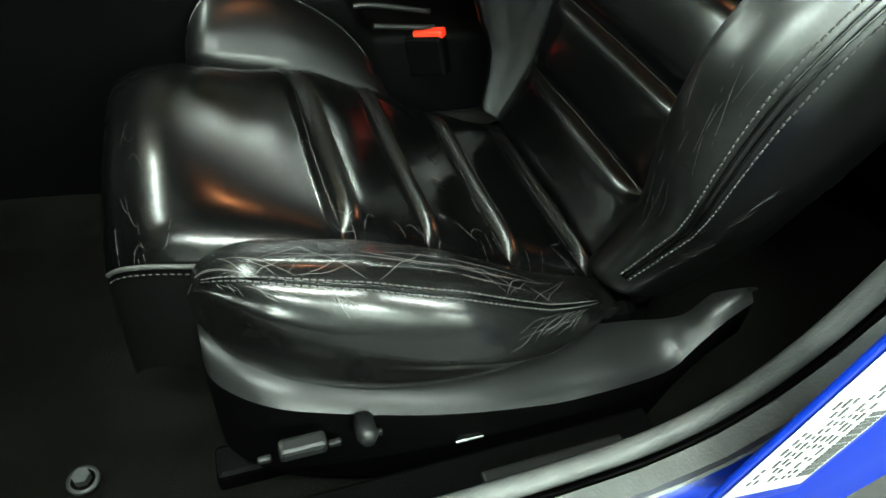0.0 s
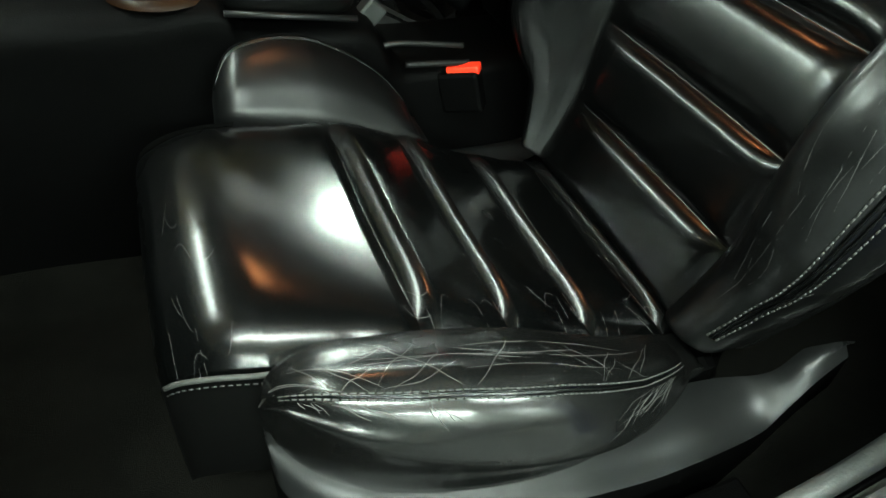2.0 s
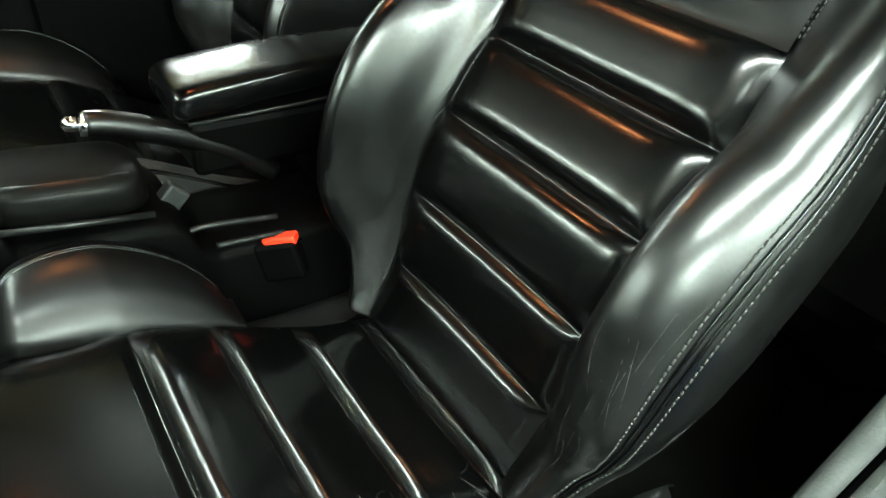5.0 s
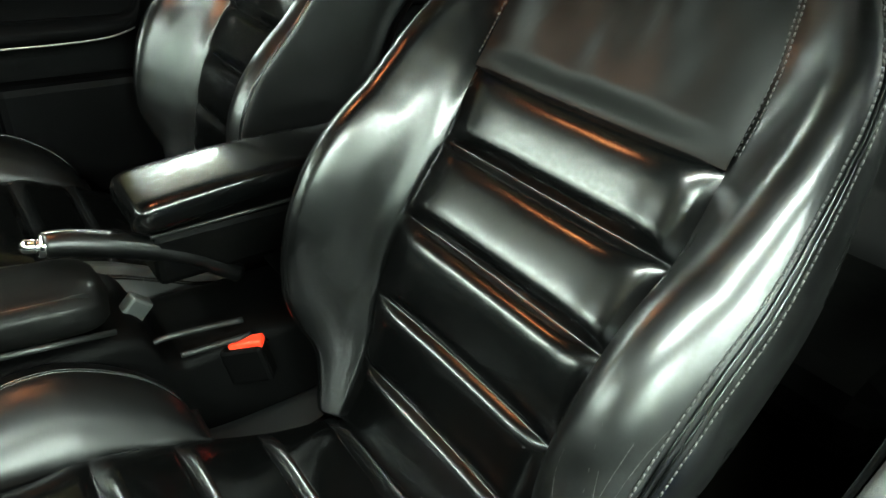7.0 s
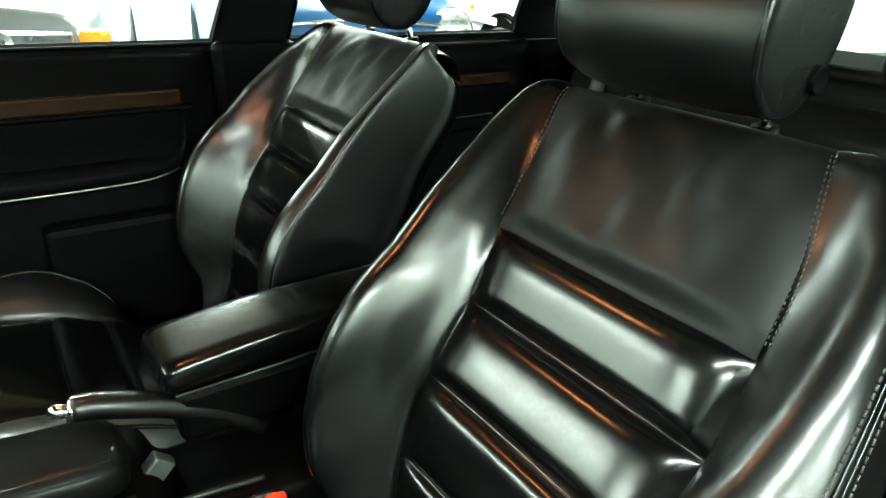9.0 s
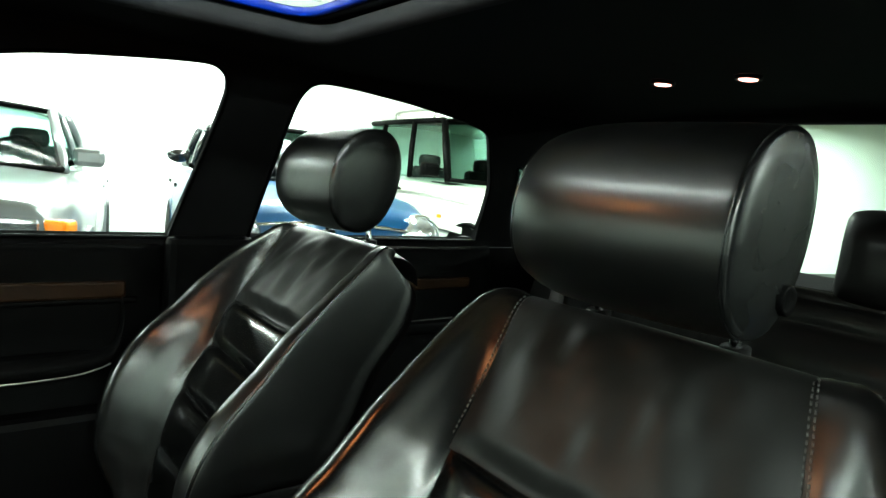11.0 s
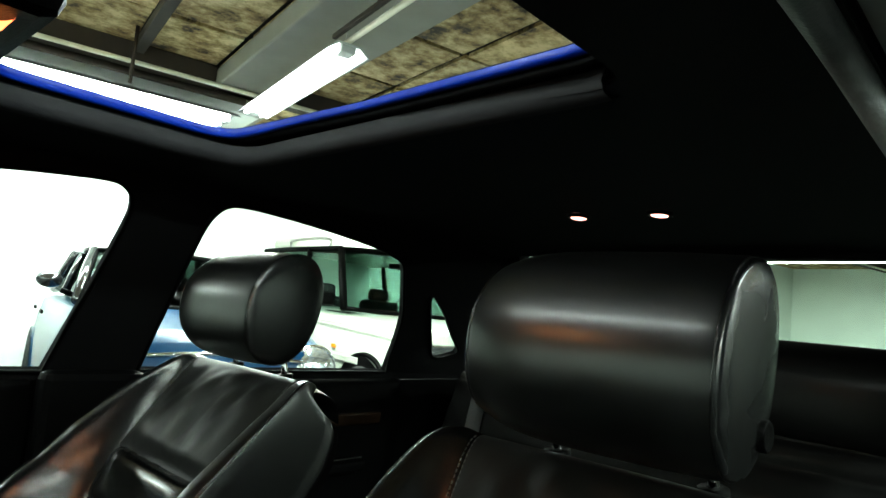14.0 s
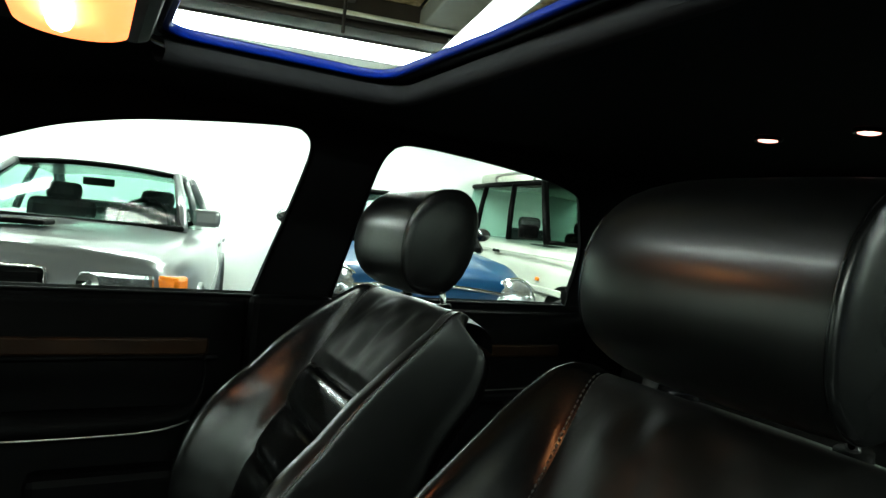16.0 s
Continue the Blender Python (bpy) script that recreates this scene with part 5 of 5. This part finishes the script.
def batten(a, b, z, spread=0.032, gain=1.0, lab="white fluorescent batten with lit tubes, several added out of view"):
    a, b = V(*a, z), V(*b, z)
    d = (b - a) / np.linalg.norm(b - a)
    s = V(-d[1], d[0], 0)
    base = tuple(G @ Vector([float(k) for k in (a + b) / 2]))
    th = thing("ceiling_light", base, lab, "lamp", "fluorescent battens")
    gg = Geo()
    prof = [(-0.09, 0.02), (-0.05, 0.075), (0.05, 0.075), (0.09, 0.02), (0.085, 0.02), (0.045, 0.065), (-0.045, 0.065), (-0.085, 0.02)]
    gg.grid([[a - d * 0.06 + s * o * (0.5 + spread / 0.064) + V(0, 0, h) for o, h in prof], [b + d * 0.06 + s * o * (0.5 + spread / 0.064) + V(0, 0, h) for o, h in prof]], closed_v=True, smooth=False, caps=True)
    part("reflector", gar(gg), PAPER, th)
    lamp_data = bpy.data.lights.new("batten_light", "AREA")
    lamp_data.shape, lamp_data.size, lamp_data.size_y = "RECTANGLE", float(np.linalg.norm(b - a)), 0.16
    lamp_data.energy, lamp_data.color = BATTEN_WATTS * gain, (0.82, 1.0, 0.89)
    lo = new("batten_light", lamp_data)
    lo.matrix_world = G @ Matrix.Translation([float(k) for k in (a + b) / 2]) @ Matrix.Rotation(math.atan2(d[1], d[0]), 4, "Z")
    lo.parent = th
    lo.matrix_parent_inverse = Matrix.Translation(th.location).inverted()
    for o in ((-spread, spread) if spread < 0.1 else np.linspace(-spread, spread, 4)):
        part("tube", gar(Geo().tube([a + s * o + V(0, 0, 0.03), b + s * o + V(0, 0, 0.03)], 0.019, 10)), TUBE, th, "glowing white fluorescent tube")
    for q in (a, b):
        part("end_holder", gar(Geo().box(tuple(q + V(0, 0, 0.045)), (0.10, 0.10, 0.05), bevel=0.008)), PAPER, th)
        part("chain", gar(Geo().tube([tuple(q + V(0, 0, 0.07)), tuple(q + V(0, 0, ZC - z))], 0.004, 6)), STEEL, th)


def glocal(x, y):
    q = G.inverted() @ Vector((x, y, 0))
    return (q.x, q.y)


solo("ceiling_soffit", gar(Geo().box((-0.75, 6.4, 2.88), (4.9, 2.0, 0.28), bevel=0.01)), WALL, "white painted boxed soffit along the wall", "ceiling", "structure")
solo("ceiling_pipe", gar(Geo().tube([(-4.0, 5.20, 2.80), (1.5, 5.20, 2.80)], 0.035, 10)), BEAM, "rusty brown pipe under the ceiling boards", "pipe", "structure")
LZ = 2.62
BATTEN_WATTS = 210.0
batten(glocal(2.10, 2.83), glocal(2.50, 4.52), LZ, 0.062)
batten((-1.2, 5.52), (1.42, 5.52), 2.64, 0.20, gain=0.9)
# Two unseen battens, added to brighten the far wall and parked cars.
batten((-3.6, 5.9), (-1.9, 5.9), LZ, gain=0.9)
batten((3.8, 6.2), (5.6, 6.2), LZ)
batten((11.1, 3.9), (11.1, 6.2), LZ)
# All below are unseen, added for light and reflections on the seats.
batten((8.0, -1.0), (8.0, 0.8), LZ)
batten((-1.3, -1.3), (0.5, -1.3), LZ, gain=0.35)
batten((1.5, -1.3), (3.3, -1.3), LZ, gain=0.35)
batten((-2.2, -3.6), (-0.4, -3.6), LZ, gain=1.1)
batten((0.4, -3.6), (2.2, -3.6), LZ, gain=1.1)
batten((4.4, -3.6), (6.2, -3.6), LZ, gain=0.5)
batten((-4.9, -1.5), (-4.9, 0.3), LZ, gain=0.7)
batten((-4.9, 1.2), (-4.9, 3.0), LZ, gain=0.7)
# Added overhead to give the head restraint roll its pale reflected band.
batten(glocal(-1.5, 0.1), glocal(-1.4, 2.3), LZ, gain=0.2)

# ---- parked cars ----
SILVER = simple("silver_car_paint", (0.17, 0.175, 0.18), 0.30, metal=0.6, var=0.05, scale=5, coat=0.8)
CREAM = simple("pale_gold_car_paint", (0.50, 0.52, 0.45), 0.3, metal=0.15, var=0.05, scale=5, coat=0.8)
TEAL = simple("teal_blue_car_paint", (0.0, 0.030, 0.085), 0.32, metal=0.1, var=0.08, scale=5, coat=0.35)
BLACKPAINT = simple("black_car_paint", (0.01, 0.01, 0.011), 0.2, var=0.1, scale=5, coat=1.0)
AMBER = simple("amber_indicator_lens", (0.95, 0.22, 0.01), 0.15, var=0.1, scale=60, coat=1.0)
LAMPLENS = simple("clear_headlamp_lens", (0.42, 0.44, 0.46), 0.15, metal=0.8, var=0.9, scale=30, coat=0.2)
TYRE = simple("tyre_rubber", (0.02, 0.02, 0.02), 0.8, var=0.2, scale=30)
DARKCABIN = simple("dark_cabin_cloth", (0.005, 0.005, 0.0055), 0.8, spec=0.2, var=0.2)
TINT = glass("tinted_car_glass", (0.12, 0.19, 0.16), shine=0.3)
CLEAR = glass("clear_car_glass", (0.55, 0.74, 0.68), shine=0.2)


def parked(name, label, M, paint, roof_paint, W, L, body, cabin, glass_mat, bottom=0.22, wheels=(0.85, 3.6), wr=0.31, lamps="wide", roof_thick=0.05, seats=True, mirror_mat=None, crown=0.03):
    """A parked car. Front at y = 0, y to its rear. body: (y, half width factor, top z); cabin: windscreen foot, roof front, roof rear, rear foot (y, z), with half widths."""
    th = thing(name, tuple(M @ Vector((0, L / 2, 0))), label, "car", "parked cars")
    P = lambda g: g.moved(M)  # noqa: E731
    ys = np.linspace(0, L, 60)
    rows = []
    for y in ys:
        f = interp(y, [b[0] for b in body], [b[1] for b in body]) * W / 2
        h = interp(y, [b[0] for b in body], [b[2] for b in body])
        bt = bottom
        arch = 0
        sec = [(-f * 0.90, bt), (-f * 0.985, bt + 0.10), (-f, (bt + h) * 0.5), (-f * 0.975, h * 0.80), (-f * 0.93, h - 0.045), (-f * 0.84, h - 0.012), (-f * 0.5, h + crown * 0.6), (0, h + crown)]
        sec = sec + [(-a, b) for a, b in reversed(sec[:-1])]
        rows.append([(a, y, b) for a, b in sec])
    bodyo = part("body", P(Geo().grid(rows, caps=True)), paint, th)
    (y1, z1, w1), (y2, z2, w2), (y3, z3, w3), (y4, z4, w4) = cabin
    # roof skin with curved edges
    rows = []
    for t in np.linspace(-0.03, 1.03, 16):
        y = y2 + t * (y3 - y2)
        z = z2 + t * (z3 - z2) + 0.03 * math.sin(math.pi * min(max(t, 0), 1))
        w = w2 + t * (w3 - w2) + 0.02
        rows.append([(v * w, y, z + 0.045 * (1 - abs(v) ** 3)) for v in np.linspace(-1, 1, 17)])
    rows2 = [[(a, b, c - roof_thick) for a, b, c in r] for r in rows]
    g = Geo().grid(rows).grid(rows2)
    part("roof", P(g), roof_paint, th)
    up = 0.0
    for sg in (-1, 1):
        posts = [((y1, z1, w1), (y2, z2, w2), 0.035), ((y4, z4, w4), (y3, z3, w3), 0.05), ((y2, z2, w2), (y3, z3, w3), 0.03)]
        for q in ((0.29, 0.60) if name == "suv" else (0.48,)):
            posts.append(((y1 + (y4 - y1) * q, (z1 + z4) / 2, (w1 + w4) / 2), (y2 + (y3 - y2) * (q - 0.02), (z2 + z3) / 2 + 0.02, (w2 + w3) / 2), 0.03))
        for (ya, za, wa), (yb, zb, wb), r in posts:
            part("pillar", P(Geo().tube([(sg * wa, ya, za), (sg * (wa + wb) / 2 * 1.01, (ya + yb) / 2, (za + zb) / 2 + 0.01), (sg * wb, yb, zb)], r, 8)), TRIM_BLACK if name == "suv" else roof_paint, th)
        part("side_glass", P(Geo().add([(sg * w1, y1, z1), (sg * w4, y4, z4), (sg * w3, y3, z3), (sg * w2, y2, z2)], [(0, 1, 2, 3)], False)), CLEAR if name == "suv" else glass_mat, th)
        shell = [[(sg * (w1 + 0.15) + 0.085 * e * math.cos(t), y1 + 0.40 + 0.06 * o, z1 + 0.13 + 0.062 * e * math.sin(t)) for t in np.linspace(0, 2 * math.pi, 20, endpoint=False)] for e, o in ((0.01, -1.0), (0.55, -0.85), (0.85, -0.5), (1.0, 0.1), (0.97, 0.5), (0.01, 0.5))]
        mir = part("door_mirror", P(Geo().grid(shell, closed_v=True)), mirror_mat, th, "rounded black door mirror") if name == "hatchback" else part("door_mirror", P(Geo().box((sg * (w1 + 0.12), y1 + (0.16 if name == "suv" else 0.42), z1 + 0.09), (0.20, 0.09, 0.13), bevel=0.035)), mirror_mat or paint, th)
        part("mirror_arm", P(Geo().tube([(sg * (w1 - 0.02), y1 + 0.42, z1 + 0.03), (sg * (w1 + 0.07), y1 + 0.42, z1 + 0.06)], 0.02, 8)), TRIM_BLACK, mir)
        for k, yy in enumerate((y1 + 0.95, y1 + 1.75)):
            part("door_handle", P(Geo().box((sg * (W / 2 + 0.005), yy, z1 - 0.13), (0.02, 0.16, 0.03), bevel=0.008)), paint if name == "saloon" else TRIM_BLACK, th)
    part("windscreen", P(Geo().grid([[(v * w1, y1 - 0.10 * (1 - v * v), z1) for v in np.linspace(-1, 1, 9)], [(v * w2, y2 - 0.05 * (1 - v * v), z2 + 0.03 * (1 - v * v)) for v in np.linspace(-1, 1, 9)]])), glass_mat, th)
    part("rear_window", P(Geo().grid([[(v * w4, y4, z4) for v in np.linspace(-1, 1, 5)], [(v * w3, y3, z3 + 0.03 * (1 - v * v)) for v in np.linspace(-1, 1, 5)]])), glass_mat, th)
    part("screen_edge", P(Geo().tube([(v * w1, y1 - 0.10 * (1 - v * v), z1 + 0.005) for v in np.linspace(-1, 1, 13)], 0.018, 6)), TRIM_BLACK, th)
    ring3 = [(v * w1 * 0.985, y1 - 0.10 * (1 - v * v) - 0.01, z1 + 0.01) for v in np.linspace(-1, 1, 13)] + [(v * w2 * 0.985, y2 - 0.05 * (1 - v * v) - 0.012, z2 + 0.03 * (1 - v * v)) for v in np.linspace(1, -1, 13)]
    part("screen_seal", P(Geo().tube(ring3 + ring3[:1], 0.022, 6)), TRIM_BLACK, th)
    part("dashboard", P(Geo().box((0, y1 + 0.34, z1 - 0.09), (w1 * 1.8, 0.5, 0.14), bevel=0.04)), DARKCABIN, th)
    if seats:
        for sx in (-1, 1):
            part("front_seat_back", P(Geo().box((sx * 0.36, y1 + 1.25, z1 - 0.05), (0.50, 0.16, 0.36), bevel=0.06)), DARKCABIN, th)
            part("front_head_rest", P(Geo().box((sx * 0.36, y1 + 1.28, z1 + 0.19), (0.27, 0.11, 0.15), bevel=0.05)), DARKCABIN, th)
        part("rear_seat", P(Geo().box((0, y4 - 0.45, z1 - 0.02), (1.2, 0.2, 0.3), bevel=0.06)), DARKCABIN, th)
        g = Geo().grid([[(0.36 + (0.18 + 0.014 * math.cos(a)) * math.cos(t), y1 + 0.62 + 0.4 * (0.18 + 0.014 * math.cos(a)) * math.sin(t), z1 + 0.02 + 0.9 * (0.18 + 0.014 * math.cos(a)) * math.sin(t) + 0.014 * math.sin(a)) for a in np.linspace(0, 2 * math.pi, 6, endpoint=False)] for t in np.linspace(0, 2 * math.pi, 24, endpoint=False)], closed_u=True, closed_v=True)
        part("steering_wheel", P(g), TRIM_BLACK, th)
        part("inner_mirror", P(Geo().box((0, y2 + 0.03, z2 - 0.10), (0.22, 0.03, 0.06), bevel=0.012)), TRIM_BLACK, th)
    for wy in wheels:
        for sg in (-1, 1):
            xx = sg * (W / 2 - 0.09)
            rings = ((wr * 0.62, 0.085), (wr * 0.93, 0.10), (wr, 0.06), (wr, -0.08), (wr * 0.6, -0.10))
            tyre = part("tyre", P(Geo().grid([[(xx + sg * o, wy + r * math.cos(t), wr + r * math.sin(t)) for t in np.linspace(0, 2 * math.pi, 36, endpoint=False)] for r, o in rings], closed_v=True)), TYRE, th)
            g = Geo().grid([[(xx + sg * o, wy + r * math.cos(t), wr + r * math.sin(t)) for t in np.linspace(0, 2 * math.pi, 20, endpoint=False)] for r, o in ((wr * 0.62, 0.085), (wr * 0.55, 0.06), (wr * 0.2, 0.075), (0.002, 0.08))], closed_v=True)
            part("rim", P(g), STEEL, tyre)
            g = Geo().grid([[(sg * (W / 2 + o), wy + r * math.cos(t), wr + r * math.sin(t)) for t in np.linspace(-0.25, math.pi + 0.25, 28)] for r, o in ((wr * 1.02, -0.14), (wr * 1.16, -0.01), (wr * 1.26, 0.0), (wr * 1.27, -0.03))])
            part("wheel_arch", P(g), TRIM_BLACK if name == "suv" else paint, th)
            part("arch_well", P(Geo().grid([[(sg * (W / 2 - 0.03), wy + r * math.cos(t), wr + r * math.sin(t)) for t in np.linspace(0, 2 * math.pi, 28, endpoint=False)] for r in (0.01, wr * 1.17)], closed_v=True).moved(Matrix.Translation((sg * 0.035, 0, 0)))), TRIM_BLACK, th)
    h0 = body[0][2]
    if lamps == "wide":
        for sg in (-1, 1):
            lm = part("headlight", P(Geo().box((sg * (W / 2 - 0.34), 0.03, h0 - 0.12), (0.34, 0.10, 0.11), Matrix.Rotation(-sg * 0.10, 3, "Z"), bevel=0.02)), LAMPLENS, th, "clear rectangular headlamp")
            for o in (-0.10, 0.06):
                part("reflector", P(Geo().grid([[(sg * (W / 2 - 0.36) + o + r * math.cos(t), -0.022 + d, h0 - 0.12 + r * math.sin(t)) for t in np.linspace(0, 2 * math.pi, 18, endpoint=False)] for r, d in ((0.048, -0.002), (0.044, 0.0), (0.001, 0.02))], closed_v=True)), CHROME, lm)
            part("indicator", P(Geo().box((sg * (W / 2 - 0.105), 0.06, h0 - 0.12), (0.13, 0.12, 0.10), Matrix.Rotation(-sg * 0.35, 3, "Z"), bevel=0.02)), AMBER, th, "amber indicator lens")
            part("grille", P(Geo().box((sg * 0.15, -0.03, h0 - 0.12), (0.25, 0.06, 0.13), bevel=0.03)), TRIM_BLACK, th, "black grille opening")
            part("grille_frame", P(Geo().tube([V(*q, 0)[[0, 2, 1]] + V(sg * 0.15, -0.062, h0 - 0.12) for q in (round_poly([(-0.125, -0.065), (0.125, -0.065), (0.125, 0.065), (-0.125, 0.065)], 0.03, 4) + [round_poly([(-0.125, -0.065), (0.125, -0.065), (0.125, 0.065), (-0.125, 0.065)], 0.03, 4)[0]])], 0.008, 6)), CHROME, th)
        part("bumper", P(Geo().box((0, -0.03, 0.46), (W * 0.98, 0.22, 0.22), bevel=0.07)), paint, th)
        part("bonnet_scoop", P(Geo().box((-0.05, 0.62, h0 + 0.115), (0.30, 0.22, 0.03), bevel=0.012)), TRIM_BLACK, th)
    elif lamps == "round":
        for sg in (-1, 1):
            xx = sg * (W / 2 - 0.24)
            g = Geo().grid([[(xx + 1.0 * r * math.cos(t), 0.06 + d, h0 - 0.12 + 1.1 * r * math.sin(t)) for t in np.linspace(0, 2 * math.pi, 28, endpoint=False)] for r, d in ((0.150, 0.0), (0.145, -0.05), (0.10, -0.085), (0.05, -0.10), (0.001, -0.102))], closed_v=True)
            lm = part("headlight", P(g), LAMPLENS, th, "round clear headlamp")
            part("lamp_ring", P(Geo().tube([(xx + 0.155 * math.cos(t), 0.03, h0 - 0.12 + 0.17 * math.sin(t)) for t in np.linspace(0, 2 * math.pi, 29)], 0.012, 6)), CHROME, lm)
        part("grille", P(Geo().box((0, -0.01, h0 - 0.16), (0.8, 0.05, 0.10), bevel=0.03)), BLACKPAINT, th)
        part("grille_bar", P(Geo().tube(smooth_path([(-0.55, 0.0, h0 - 0.06), (0, -0.05, h0 - 0.02), (0.55, 0.0, h0 - 0.06)], 20), 0.014, 6)), CHROME, th)
        part("bumper", P(Geo().box((0, -0.02, 0.45), (W * 0.95, 0.2, 0.2), bevel=0.07)), paint, th)
    else:
        for sg in (-1, 1):
            part("headlight", P(Geo().box((sg * (W / 2 - 0.25), 0.0, h0 - 0.16), (0.34, 0.06, 0.2), bevel=0.02)), LAMPLENS, th)
            part("side_repeater", P(Geo().box((sg * (W / 2 + 0.0), 1.28, h0 - 0.20), (0.02, 0.06, 0.035), bevel=0.006)), AMBER, th)
            part("roof_rail", P(Geo().tube(smooth_path([(sg * (w2 - 0.08), y2 + 0.4, z2 + 0.03), (sg * (w2 - 0.08), y2 + 0.45, z2 + 0.12), (sg * (w2 - 0.08), y2 + 1.3, z2 + 0.13), (sg * (w2 - 0.08), y2 + 1.35, z2 + 0.05)], 20), 0.018, 8)), STEEL, th)
            part("body_moulding", P(Geo().box((sg * (W / 2 + 0.0), L * 0.5, z1 - 0.42), (0.03, L * 0.62, 0.06), bevel=0.01)), paint, th)
            part("swage", P(Geo().box((sg * (W / 2 - 0.004), L * 0.48, z1 - 0.12), (0.02, L * 0.8, 0.02), bevel=0.006)), paint, th)
        part("grille", P(Geo().box((0, -0.03, h0 - 0.16), (0.8, 0.06, 0.18), bevel=0.03)), BLACKPAINT, th)
        part("bumper", P(Geo().box((0, -0.05, 0.52), (W, 0.2, 0.2), bevel=0.05)), TRIM_BLACK, th)
        part("raised_roof", P(Geo().box((0, (y2 + y3) / 2 + 0.75, z2 + 0.10), (w2 * 1.75, 1.3, 0.14), bevel=0.05)), paint, th)
    return th


sedan_body = [(0, 0.86, 0.885), (0.12, 0.92, 0.91), (0.5, 0.97, 0.94), (1.3, 1.0, 0.975), (2.6, 1.0, 0.97), (3.9, 0.98, 1.0), (4.6, 0.93, 0.97), (4.75, 0.86, 0.8)]
parked("saloon", "silver saloon with amber indicators parked facing the blue car", Matrix.Translation((-0.47, 3.25, 0)) @ G, SILVER, SILVER, 1.80, 4.75, sedan_body, [(1.42, 0.985, 0.70), (2.15, 1.37, 0.56), (3.25, 1.36, 0.56), (4.0, 1.02, 0.68)], CLEAR, wheels=(0.85, 3.65))
mini_body = [(0, 0.80, 0.84), (0.1, 0.88, 0.90), (0.5, 0.97, 0.97), (1.1, 1.0, 1.0), (2.4, 1.0, 1.0), (3.4, 0.96, 1.0), (3.7, 0.9, 0.85)]
parked("hatchback", "teal blue hatchback with black roof and round headlamps", Matrix.Translation((1.87, 3.35, 0)) @ G, TEAL, BLACKPAINT, 1.66, 3.7, mini_body, [(1.10, 1.02, 0.70), (1.62, 1.40, 0.58), (3.1, 1.39, 0.56), (3.55, 1.05, 0.66)], TINT, wheels=(0.68, 3.05), lamps="round", mirror_mat=BLACKPAINT)
suv_body = [(0, 0.90, 1.0), (0.1, 0.96, 1.04), (1.3, 1.0, 1.10), (2.5, 1.0, 1.12), (4.1, 1.0, 1.12), (4.3, 0.97, 1.0)]
suv_m = Matrix.Translation((4.23, 3.11, 0)) @ Matrix.Rotation(radians(-9.3), 4, "Z")
parked("suv", "pale gold off-road estate with black window pillars", suv_m, CREAM, CREAM, 1.75, 4.3, suv_body, [(1.30, 1.13, 0.80), (1.66, 1.72, 0.70), (4.15, 1.72, 0.70), (4.25, 1.13, 0.80)], TINT, bottom=0.32, wheels=(0.75, 3.3), wr=0.35, lamps="suv", mirror_mat=TRIM_BLACK, roof_thick=0.06)
